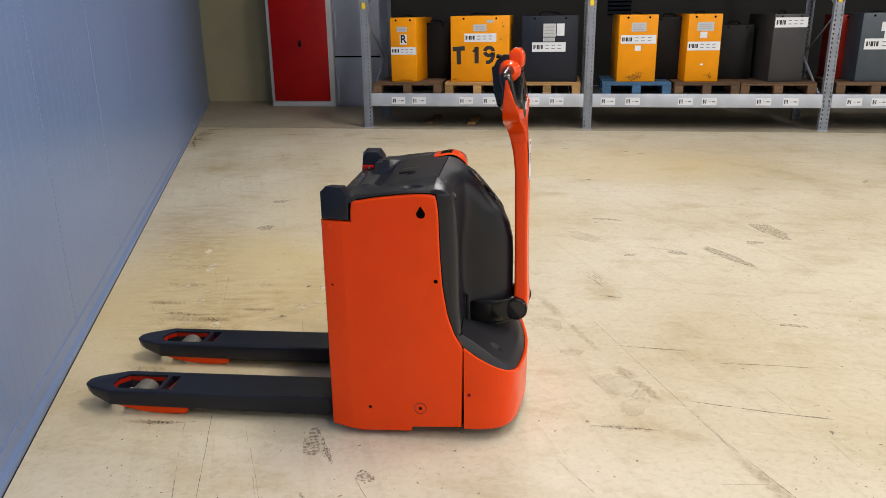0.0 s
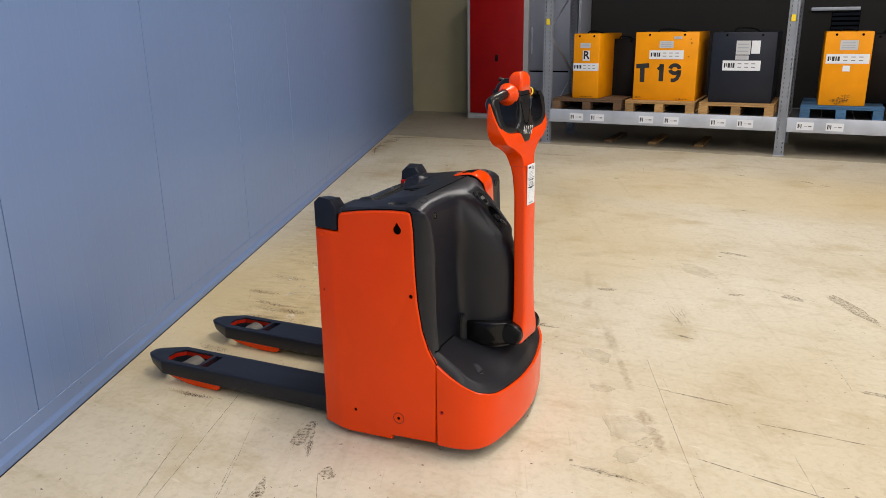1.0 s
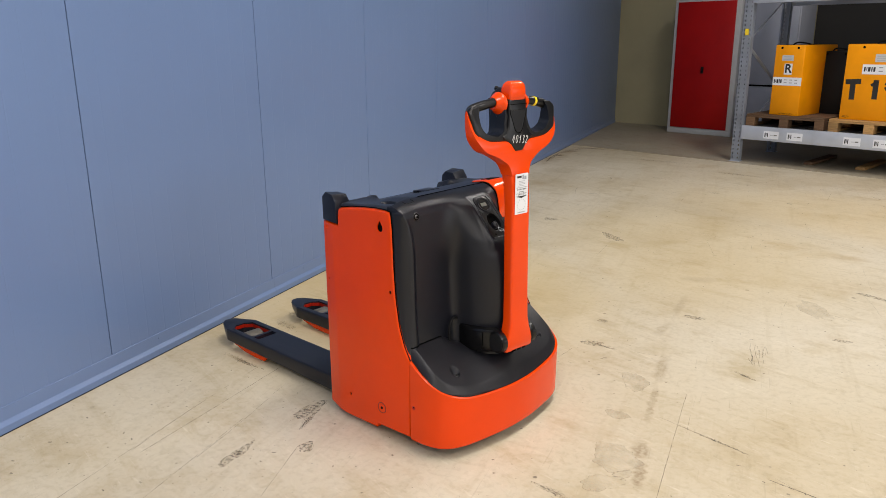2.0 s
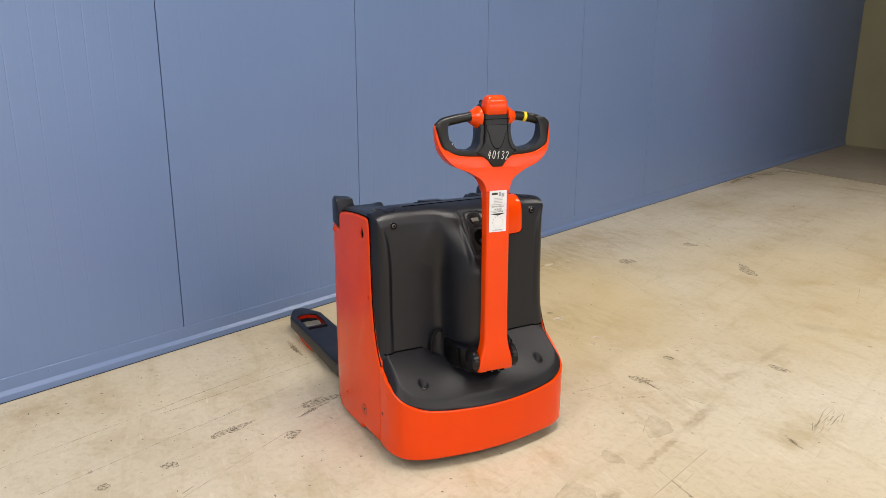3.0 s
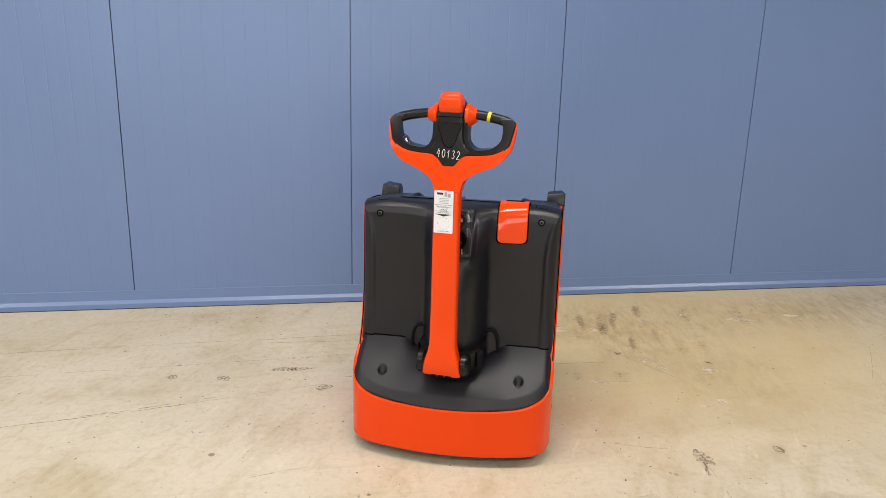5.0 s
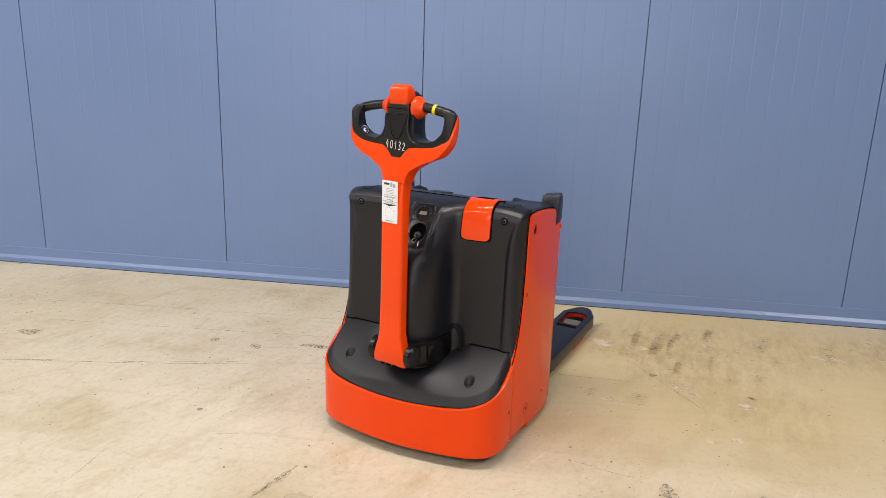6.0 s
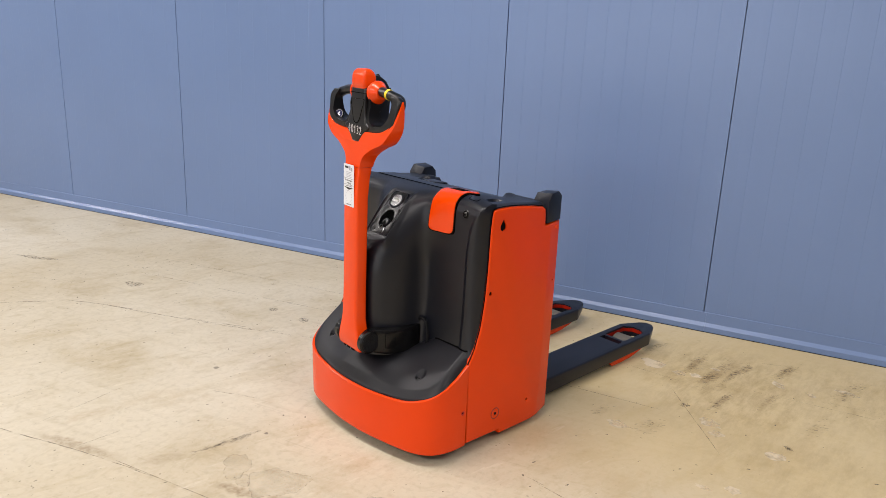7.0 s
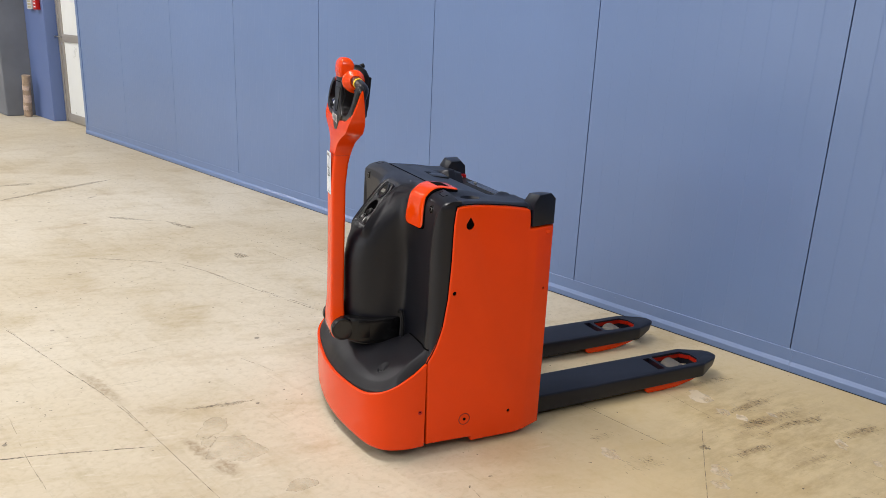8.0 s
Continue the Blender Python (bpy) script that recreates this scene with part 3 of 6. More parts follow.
def glazed_door():
    door = tagged(new("door_1"), "closed aluminium door with frosted white panes", "door", "", "structure")
    x, y0, y1 = -0.90, -5.655, -4.50
    bm = block(x - 0.05, x + 0.03, y0, y0 + 0.05, 0, 2.1, 0.003)
    block(x - 0.05, x + 0.03, y1 - 0.05, y1, 0, 2.1, 0.003, bm=bm)
    block(x - 0.05, x + 0.03, y0 + 0.05, y1 - 0.05, 2.05, 2.1, 0.003, bm=bm)
    part("frame", bm, ALU, door)
    bm = block(x - 0.03, x + 0.02, y0 + 0.054, y0 + 0.13, 0.01, 2.045, 0.003)
    block(x - 0.03, x + 0.02, y1 - 0.13, y1 - 0.054, 0.01, 2.045, 0.003, bm=bm)
    for z0, z1 in ((0.01, 0.11), (1.0, 1.09), (1.94, 2.045)):
        block(x - 0.03, x + 0.02, y0 + 0.13, y1 - 0.13, z0, z1, 0.003, bm=bm)
    leaf = part("leaf", bm, ALU, door)
    part("pane", block(x - 0.012, x + 0.004, y0 + 0.13, y1 - 0.13, 0.11, 1.0), PANE, leaf)
    part("pane", block(x - 0.012, x + 0.004, y0 + 0.13, y1 - 0.13, 1.09, 1.94), PANE, leaf)
    part("notice", block(x + 0.0045, x + 0.006, y0 + 0.45, y0 + 0.75, 1.47, 1.75), PAPER, leaf, "white paper notice on the pane")
    bm = tube([(x + 0.02, y0 + 0.09, 1.06), (x + 0.07, y0 + 0.09, 1.06), (x + 0.07, y0 + 0.10, 1.06), (x + 0.07, y0 - 0.03, 1.06)], 0.009)
    part("door_handle", bm, STEEL, leaf)
    part("lock", disc((x + 0.022, y0 + 0.09, 0.97), (1, 0, 0), 0.015, 0.012), STEEL, leaf)


glazed_door()

alarm = thing("alarm_box", "red fire alarm box on the blue pier", "alarm", pose(WALL_X - 0.02, -5.80, 1.37))
part("body", block(0, 0.05, -0.06, 0.06, 0, 0.16, 0.006), RED, alarm)
for k in range(3):
    part("marking", block(0.050, 0.0512, -0.035, 0.035, 0.025 + k * 0.04, 0.042 + k * 0.04), PAPER, alarm)
sign = thing("control_box", "small white switch box beside the alarm", "switch box", pose(WALL_X - 0.02, -6.02, 1.37))
part("body", block(0, 0.045, -0.09, 0.09, 0, 0.2, 0.006), LIGHT_GREY, sign)
for k in range(4):
    part("marking", block(0.045, 0.0462, -0.06, 0.06, 0.02 + k * 0.035, 0.036 + k * 0.035), PLASTER, sign)

roll = thing("foil_roll", "brown cardboard roll leaning on the column", "roll", pose(-0.60, -6.27, 0.0, -9, 0, 0) @ pose(0, 0, 0))
bm = tube([(0, 0, 0.012), (0, 0, 0.2), (0, 0, 0.36), (0, 0, 0.55)], [0.050, 0.053, 0.049, 0.051], 18)
part("tube", bm, CARDBOARD, roll)
for z0, z1, turn in ((0.10, 0.16, 20), (0.20, 0.30, 75), (0.36, 0.42, 40)):
    rings = [[(0.0545 * math.cos(radians(turn + a)), 0.0545 * math.sin(radians(turn + a)), z) for z in (z0 + 0.01 * math.sin(a * 0.3), z1 + 0.008 * math.cos(a * 0.23))] for a in range(-60, 61, 12)]
    part("torn_wrap", loft(rings, False, False), WRAP, roll, "torn pale wrapping on the roll")


def luminaire(x, y):
    lamp = thing("ceiling_light", "white linear hall light on the ceiling", "light", pose(x, y, 4.57), "hall lights")
    part("housing", block(-0.2, 0.2, -1.35, 1.35, 0.0, 0.09, 0.01), LIGHT_GREY, lamp)
    for a in (-1.0, 1.0):
        part("hanger", tube([(0, a, 0.09), (0, a, HALL_TOP - 4.57)], 0.006, 6), STEEL, lamp)


for lx, ly, watts in LAMPS:
    luminaire(lx, ly)

# ---- marks on the floor: thin films of rubber, dirt and bare chips ----
SCUFFS = [(-0.615, 9.25, -0.655, 9.75, 0.020, 1.0), (-0.45, 10.15, -0.64, 9.95, 0.030, 1.0), (-0.20, 10.25, -0.50, 10.33, 0.026, 0.9), (-0.58, 9.55, -0.66, 9.50, 0.03, 1.0), (0.255, 2.515, 0.250, 2.680, 0.034, 0.85), (0.284, 2.58, 0.298, 2.45, 0.010, 0.8), (0.391, 2.335, 0.391, 2.385, 0.026, 0.8), (0.192, 2.20, 0.195, 2.30, 0.022, 0.7),
          (2.715, 4.236, 2.796, 3.78, 0.035, 0.9), (3.346, 4.592, 3.307, 4.192, 0.06, 0.6), (2.39, 3.06, 2.50, 3.01, 0.016, 0.95),
          (1.188, 2.468, 1.440, 2.362, 0.0125, 0.5), (2.374, 4.994, 2.516, 4.906, 0.022, 0.9), (0.078, 5.384, 0.170, 5.40, 0.05, 0.7), (0.196, 6.145, 0.293, 6.12, 0.04, 0.7),
          (3.019, 4.211, 3.119, 4.183, 0.03, 0.9), (2.466, 4.188, 2.55, 4.107, 0.03, 0.9), (0.235, 1.915, 0.275, 1.945, 0.022, 1.0), (0.212, 1.69, 0.228, 1.73, 0.018, 1.0),
          (0.191, 2.14, 0.188, 2.24, 0.020, 0.9), (1.09, 3.70, 1.165, 3.695, 0.032, 1.0), (1.14, 3.693, 1.25, 3.66, 0.006, 1.0), (1.095, 4.00, 1.125, 4.02, 0.022, 0.8),
          (0.741, 5.828, 0.881, 5.668, 0.045, 0.9), (0.324, -0.176, 0.255, 0.093, 0.02, 0.8), (0.325, 0.761, 0.311, 0.869, 0.03, 0.8), (0.596, -0.511, 0.412, -0.286, 0.02, 0.9),
          (0.89, -1.945, 0.646, -1.92, 0.035, 0.9), (1.026, -1.432, 0.146, -1.738, 0.03, 0.7), (-0.337, 2.889, -0.192, 2.846, 0.011, 0.9), (0.17, 3.755, 0.195, 3.765, 0.016, 1.0),
          (0.325, 4.135, 0.342, 4.165, 0.012, 0.9), (1.77, 3.62, 1.86, 3.555, 0.008, 0.9), (1.636, 3.015, 1.85, 2.915, 0.006, 0.8)]
LINES = [(0.62, 1.00, 0.49, 1.78, 0.006, 0.75), (0.50, 1.64, 0.486, 1.71, 0.009, 1.0), (0.541, 1.44, 0.526, 1.525, 0.006, 0.9), (0.455, 1.85, 0.440, 1.93, 0.006, 0.9), (0.49, 1.78, 0.354, 2.391, 0.003, 0.6),
         (1.032, 0.366, 0.736, 0.69, 0.007, 0.9), (0.679, 0.75, 0.60, 1.1, 0.006, 0.8), (1.70, 1.20, 1.638, 1.793, 0.005, 0.7), (1.638, 1.793, 1.597, 2.321, 0.0045, 0.7), (1.590, 2.2, 1.600, 3.30, 0.0032, 0.85),
         (-0.13, 2.10, -0.098, 2.86, 0.0035, 0.85), (-0.172, 2.1, -0.188, 2.83, 0.0035, 0.5), (0.078, 2.15, 0.022, 2.74, 0.0035, 0.45), (1.55, 3.06, 1.64, 3.012, 0.005, 0.6), (1.93, 2.77, 2.21, 2.66, 0.011, 0.55),
         (0.262, 3.25, 0.274, 3.66, 0.0032, 0.8), (-0.10, 3.40, -0.040, 3.70, 0.0032, 0.8), (0.085, 3.70, 0.46, 3.91, 0.0035, 0.8), (-0.10, 4.0, -0.09, 4.4, 0.003, 0.7), (0.99, 3.41, 1.05, 3.61, 0.004, 0.8),
         (2.03, 2.29, 1.68, 2.495, 0.012, 0.4), (1.92, 2.05, 1.96, 2.55, 0.003, 0.5), (-0.11, 0.6, -0.19, 2.45, 0.004, 0.5), (0.15, 0.75, 0.05, 2.43, 0.004, 0.45), (1.12, 3.70, 1.42, 3.665, 0.004, 0.6)]
TIDES = [(1.415, 2.545, 0.070, 0.046, 25), (1.425, 2.715, 0.085, 0.085, 0), (1.372, 3.03, 0.048, 0.030, 0), (1.47, 2.62, 0.030, 0.024, 40), (1.385, 3.35, 0.05, 0.09, 10), (2.12, 4.60, 0.06, 0.16, 20)]
CHIPS = [(-0.312, 4.62, -0.30, 4.69, 0.02, 1.0), (0.745, 3.89, 0.755, 3.94, 0.012, 1.0), (-0.25, 4.06, -0.20, 4.10, 0.022, 1.0), (-0.21, 4.19, -0.17, 4.22, 0.018, 0.9), (-0.19, 3.53, -0.14, 3.60, 0.05, 0.7), (-0.13, 3.66, -0.11, 3.71, 0.022, 0.9), (-0.14, 3.73, -0.12, 3.77, 0.02, 0.9),
         (-0.25, 3.80, -0.24, 3.84, 0.014, 0.8), (-0.21, 4.55, -0.17, 4.68, 0.03, 0.7), (-0.24, 4.88, -0.20, 5.02, 0.022, 0.8), (0.40, 4.08, 0.43, 4.13, 0.035, 0.7), (0.35, 3.89, 0.37, 3.92, 0.03, 0.7),
         (0.71, 3.99, 0.73, 4.02, 0.025, 0.7), (0.47, 3.53, 0.48, 3.60, 0.03, 0.6), (0.26, 3.84, 0.30, 3.90, 0.035, 0.6), (-0.30, 4.30, -0.28, 4.38, 0.02, 0.8)]


class Film:
    """Collects small flat flakes into one mesh."""

    def __init__(self, seed):
        self.points, self.faces, self.dice = [], [], random.Random(seed)

    def flake(self, x, y, angle, long, wide, corners=6):
        d, n = self.dice, len(self.points)
        z = d.uniform(0.0003, 0.0008)
        c, s = math.cos(angle), math.sin(angle)
        for k in range(corners):
            a = 2 * math.pi * k / corners
            u, v = long * math.cos(a) * d.uniform(0.6, 1.15), wide * math.sin(a) * d.uniform(0.6, 1.15)
            self.points.append((x + u * c - v * s, y + u * s + v * c, z))
        self.faces.append(tuple(range(n, n + corners)))

    def scatter(self, row, long, wide, amount, swing=0.35):
        x0, y0, x1, y1, half, weight = row
        d = self.dice
        angle = math.atan2(y1 - y0, x1 - x0)
        span = math.hypot(x1 - x0, y1 - y0) + half
        for _ in range(int(amount * weight * span * 2 * half / (long * wide))):
            t, o = d.gauss(0.5, 0.26), d.gauss(0, 0.5) * half
            if not 0 < t < 1:
                continue
            o *= 1.2 - abs(t - 0.5)
            k = d.uniform(0.35, 1.5)
            self.flake(x0 + (x1 - x0) * t - math.sin(angle) * o, y0 + (y1 - y0) * t + math.cos(angle) * o, angle + d.gauss(0, swing), long * k, wide * d.uniform(0.4, 1.4))

    def smudge(self, row, body):
        """A rubbed patch: a faint uneven body, a broken darker rim and a few strokes along it."""
        x0, y0, x1, y1, half, weight = row
        d = self.dice
        angle, cx, cy = math.atan2(y1 - y0, x1 - x0), (x0 + x1) / 2, (y0 + y1) / 2
        long, c, s = math.hypot(x1 - x0, y1 - y0) / 2 + half * 0.3, math.cos(angle), math.sin(angle)
        n, skew = 22, d.uniform(-0.4, 0.4)
        wave = [d.uniform(0, 6.28) for _ in range(3)]
        rim = []
        for k in range(n):
            a = 2 * math.pi * k / n
            r = 1 + 0.16 * math.sin(2 * a + wave[0]) + 0.14 * math.sin(3 * a + wave[1]) + 0.10 * math.sin(7 * a + wave[2])
            u, v = long * r * math.cos(a), half * r * math.sin(a) * (1 + skew * math.cos(a))
            rim.append((cx + u * c - v * s, cy + u * s + v * c))
        z, m = d.uniform(0.0003, 0.0008), len(body.points)
        body.points += [(px, py, z) for px, py in rim]
        body.faces.append(tuple(range(m, m + n)))
        for (ax, ay), (bx, by) in zip(rim, rim[1:] + rim[:1]):
            if d.random() < 0.20 + 0.30 * weight:
                t = d.uniform(0.0, 0.16)
                px, py = (ax + bx) / 2, (ay + by) / 2
                self.flake(px + (cx - px) * t, py + (cy - py) * t, math.atan2(by - ay, bx - ax) + d.gauss(0, 0.15), math.hypot(bx - ax, by - ay) * d.uniform(0.35, 0.65), min(0.0022, half * 0.1) * d.uniform(0.4, 1.1), 8)
        for _ in range(int(3 + 1900 * long * half * weight)):
            u, v = d.uniform(-0.8, 0.8) * long, d.gauss(0, 0.42) * half
            self.flake(cx + u * c - v * s, cy + u * s + v * c, angle + d.gauss(0, 0.3), d.uniform(0.004, 0.016), d.uniform(0.0005, 0.0016), 7)

    def hatch(self, row):
        """The print of a tread: a block of fine strokes lying across it."""
        x0, y0, x1, y1, half, weight = row
        d = self.dice
        span = math.hypot(x1 - x0, y1 - y0)
        for _ in range(int(span * half * 2 * weight * 26000)):
            t, o = d.gauss(0.5, 0.30), d.gauss(0, 0.55) * half
            if math.sin(t * 9 + x0 * 40) + math.sin(o * 300 + y0 * 30) + d.gauss(0, 0.5) < -0.3:
                continue
            self.flake(x0 + (x1 - x0) * t, y0 + (y1 - y0) * t + o, radians(96) + d.gauss(0, 0.22), d.uniform(0.003, 0.013), d.uniform(0.0008, 0.0030), 6)

    def tide(self, cx, cy, long, wide, turn, body):
        """A dried puddle: a faint wobbling disc with a thin broken rim."""
        d, n = self.dice, 56
        c, s = math.cos(turn), math.sin(turn)
        wave = [(k, d.uniform(0, 6.28), 0.22 / k ** 0.7) for k in (2, 3, 5, 8, 13)]
        rim = []
        for k in range(n):
            a = 2 * math.pi * k / n
            r = 1 + sum(h * math.sin(f * a + p) for f, p, h in wave)
            u, v = long * r * math.cos(a), wide * r * math.sin(a)
            rim.append((cx + u * c - v * s, cy + u * s + v * c))
        m = len(body.points)
        body.points += [(px, py, 0.0003) for px, py in rim]
        body.faces.append(tuple(range(m, m + n)))
        for (ax, ay), (bx, by) in zip(rim, rim[1:] + rim[:1]):
            if d.random() < 0.8:
                self.flake((ax + bx) / 2, (ay + by) / 2, math.atan2(by - ay, bx - ax), math.hypot(bx - ax, by - ay) * 0.6, d.uniform(0.0005, 0.0013), 6)

    def line(self, row):
        x0, y0, x1, y1, half, weight = row
        d = self.dice
        span = math.hypot(x1 - x0, y1 - y0)
        ux, uy = (x1 - x0) / span, (y1 - y0) / span
        at, bow = 0.0, d.uniform(-0.006, 0.006)
        while at < span:
            step = d.uniform(0.02, 0.07)
            if d.random() < 0.6 + 0.4 * weight:
                o = bow * math.sin(math.pi * at / span) * 2 + d.gauss(0, half * 0.12)
                self.flake(x0 + ux * (at + step / 2) - uy * o, y0 + uy * (at + step / 2) + ux * o, math.atan2(uy, ux) + d.gauss(0, 0.01), step * 0.95, half * d.uniform(0.22, 0.50) * (0.5 + weight * 0.5), 8)
            at += step

    def lay(self, name, mat, label):
        me = bpy.data.meshes.new(name)
        me.from_pydata(self.points, [], self.faces)
        me.materials.append(mat)
        tagged(new(name, me), label, "floor marks", "", "stuff")


film, smears, stains = Film(3), Film(12), Film(13)
for row in SCUFFS:
    if row[4] < 0.014:
        film.scatter(row, 0.0075, 0.0011, 0.5, 0.22)
    else:
        film.smudge(row, smears)
for _ in range(26):
    y, o, long = film.dice.uniform(3.74, 3.95), film.dice.gauss(0, 0.024), film.dice.uniform(0.015, 0.06)
    film.flake(1.860 + o + (y - 3.85) * 0.1, y, radians(92) + film.dice.gauss(0, 0.10), long, film.dice.uniform(0.0006, 0.0020), 8)
for _ in range(70):
    x, y, long = film.dice.uniform(0.2, 6.5), film.dice.uniform(-4.5, 8.4), film.dice.uniform(0.03, 0.16)
    if math.hypot(x - 0.7, y - 2.9) > 1.1:
        a = radians(film.dice.gauss(-24, 26))
        row = (x, y, x + math.cos(a) * long, y + math.sin(a) * long, film.dice.uniform(0.004, 0.020), film.dice.uniform(0.25, 0.8))
        if film.dice.random() < 0.5:
            film.smudge(row, smears)
        else:
            film.scatter(row, 0.0075, 0.0011, 0.5, 0.25)
smears.lay("floor_smears", SMEAR, "pale brown smears rubbed into the floor")
for cx, cy, long, wide, turn in TIDES:
    film.tide(cx, cy, long, wide, radians(turn), stains)
stains.lay("water_stains", STAIN, "faint dried puddles on the floor")
film.lay("rubber_scuffs", RUBBER_MARK, "dark rubber scuffs rubbed onto the pale floor")
film = Film(15)
for row in TREADS:
    film.hatch(row)
film.lay("tread_marks", TREAD, "brown hatched tread marks near the wall")
film = Film(4)
for row in LINES:
    film.line(row)
for _ in range(150):
    x, y, long = film.dice.uniform(-0.5, 5.0), film.dice.uniform(-3.0, 8.6), film.dice.uniform(0.06, 0.55)
    if math.hypot(x - 0.7, y - 2.9) > 0.8:
        a = radians(film.dice.gauss(-24, 18) if film.dice.random() < 0.6 else film.dice.gauss(93, 8))
        film.line((x, y, x + math.cos(a) * long, y + math.sin(a) * long, film.dice.uniform(0.0016, 0.0034), film.dice.uniform(0.1, 0.6)))
film.lay("scratch_lines", LINE_MARK, "thin dark scratches and joints in the floor")
film = Film(7)
nests = [(film.dice.uniform(-0.6, 5.0), film.dice.uniform(-3.5, 8.0), film.dice.uniform(0.15, 0.6)) for _ in range(70)]
for _ in range(7000):
    if film.dice.random() < 0.55:
        cx, cy, r = film.dice.choice(nests)
        x, y = film.dice.gauss(cx, r), film.dice.gauss(cy, r)
    else:
        x, y = film.dice.uniform(-0.66, 6.0), film.dice.uniform(-4.0, 8.6)
    if x > -0.66:
        size = 0.0009 + 0.0034 * film.dice.random() ** 3
        film.flake(x, y, radians(-28) + film.dice.gauss(0, 0.7), size * film.dice.uniform(1.0, 2.6), size)
film.lay("dirt_crumbs", CRUMB, "small dark crumbs and chips scattered on the floor")
film = Film(6)
for x0, y0, x1, y1, half, weight in CHIPS:
    film.flake((x0 + x1) / 2, (y0 + y1) / 2, math.atan2(y1 - y0, x1 - x0), math.hypot(x1 - x0, y1 - y0) / 2 + half * 0.4, half, 14)
film.lay("bare_chips", BARE_CHIP, "pale bare chips in the dirty floor")

# ---- the pallet truck ----
truck = thing("pallet_truck", "orange and black electric pallet truck with upright tiller", "pallet truck", pose(0.726, 2.8715, 0, 0, 0, -18.96))
FACING = Matrix(((0, 0, 1, 0), (1, 0, 0, 0), (0, 1, 0, 0), (0, 0, 0, 1)))

EDGE = [(0.30, 0.160), (0.332, 0.151), (0.385, 0.120), (0.454, 0.097), (0.551, 0.082), (0.664, 0.075), (0.793, 0.072), (0.845, 0.066), (0.87, 0.05)]


def side_panel(s):
    """The painted flank, s = -1 or 1."""
    rim = [(between(z, EDGE), z) for z in np.linspace(0.345, 0.838, 22)]
    outline = [(-0.308, 0.036), (-0.20, 0.021), (-0.032, 0.024), (-0.028, 0.040), (0.139, 0.046), (0.146, 0.33)] + rim
    outline += [(0.062, 0.851), (0.045, 0.855), (0.0, 0.855), (-0.06, 0.851), (-0.13, 0.843), (-0.19, 0.833), (-0.203, 0.825), (-0.208, 0.80), (-0.208, 0.765), (-0.306, 0.768)]
    bm = prism(outline, 0.33, 0.36, "y")
    for x in (-0.2365, -0.2355):
        bmesh.ops.bisect_plane(bm, geom=bm.verts[:] + bm.edges[:] + bm.faces[:], plane_co=(x, 0, 0), plane_no=(1, 0, 0))
    for v in bm.verts:
        if v.co.x < -0.236:
            v.co.y -= (-0.236 - v.co.x) * 0.2
    bm.edges.ensure_lookup_table()
    rims = [e for e in bm.edges if all(v.co.y > 0.335 for v in e.verts) and any(abs(f.normal.y) < 0.5 for f in e.link_faces)]
    bmesh.ops.bevel(bm, geom=rims, offset=0.009, segments=4, affect="EDGES", profile=0.5)
    for v in bm.verts:
        v.co.y *= s
    ob = part("side_panel", bm, ORANGE, truck, "smooth orange painted steel flank")
    drop = [(0.016 + 0.0145 * math.sin(a), 0.792 - 0.0145 * math.cos(a)) for a in np.linspace(-2.35, 2.35, 18)] + [(0.0190, 0.8145), (0.016, 0.8185), (0.0130, 0.8145)]
    tools = [prism(drop, s * 0.30, s * 0.40, "y")]
    for x, z, r in ((0.0595, 0.571, 0.0072), (-0.171, 0.114, 0.0065), (-0.279, 0.55, 0.0045)):
        tools.append(disc((x, s * 0.35, z), (0, 1, 0), r, 0.1, 14))
    cut(ob, *tools)
    # black plugs just below the surface stand for the dark inside each hole
    for x, z, w, h in ((0.0, 0.80, 0.03, 0.035), (0.0595, 0.571, 0.012, 0.012), (-0.171, 0.114, 0.012, 0.012), (-0.279, 0.55, 0.008, 0.008)):
        y = 0.3455 if x < -0.2 else 0.3555
        bm = block(x - w * 0.2 if x == 0 else x - w, x + w, min(s * (y - 0.02), s * y), max(s * (y - 0.02), s * y), z - h * 0.75, z + h * 0.75)
        part("hole_liner", bm, HOLE, ob)
    gap = [(between(z, EDGE) - 0.0010, s * 0.3535, z) for z in np.linspace(0.338, 0.838, 30)]
    gap += [(x + 0.002, s * 0.3545, z + 0.0022) for x, z in ((0.062, 0.851), (0.045, 0.8555), (0.0, 0.8558), (-0.06, 0.8518), (-0.13, 0.8438), (-0.19, 0.8338))]
    part("panel_gap", tube(gap, 0.0022, 8), HOLE, ob)
    ring = [(0.001 + 0.0200 * math.cos(a), s * 0.3601, 0.1155 + 0.0200 * math.sin(a)) for a in np.linspace(0, 2 * math.pi, 33)]
    part("cover_ring", tube(ring, 0.0013, 6, caps=False), SCORE, ob, "dark score line round the cover")
    part("cover_plug", disc((0.001, s * 0.360, 0.1155), (0, 1, 0), 0.0180, 0.0012, 24), ORANGE, ob)
    part("cover_bolt", disc((0.001, s * 0.3608, 0.1155), (0, 1, 0), 0.0055, 0.0016, 12), HOLE, ob)
    y = 0.36 - (0.2787 - 0.236) * 0.2
    part("bolt", disc((-0.2787, s * (y + 0.001), 0.748), (0, 1, 0), 0.0085, 0.006, 16, bevel=0.002), ORANGE, ob)
    return ob


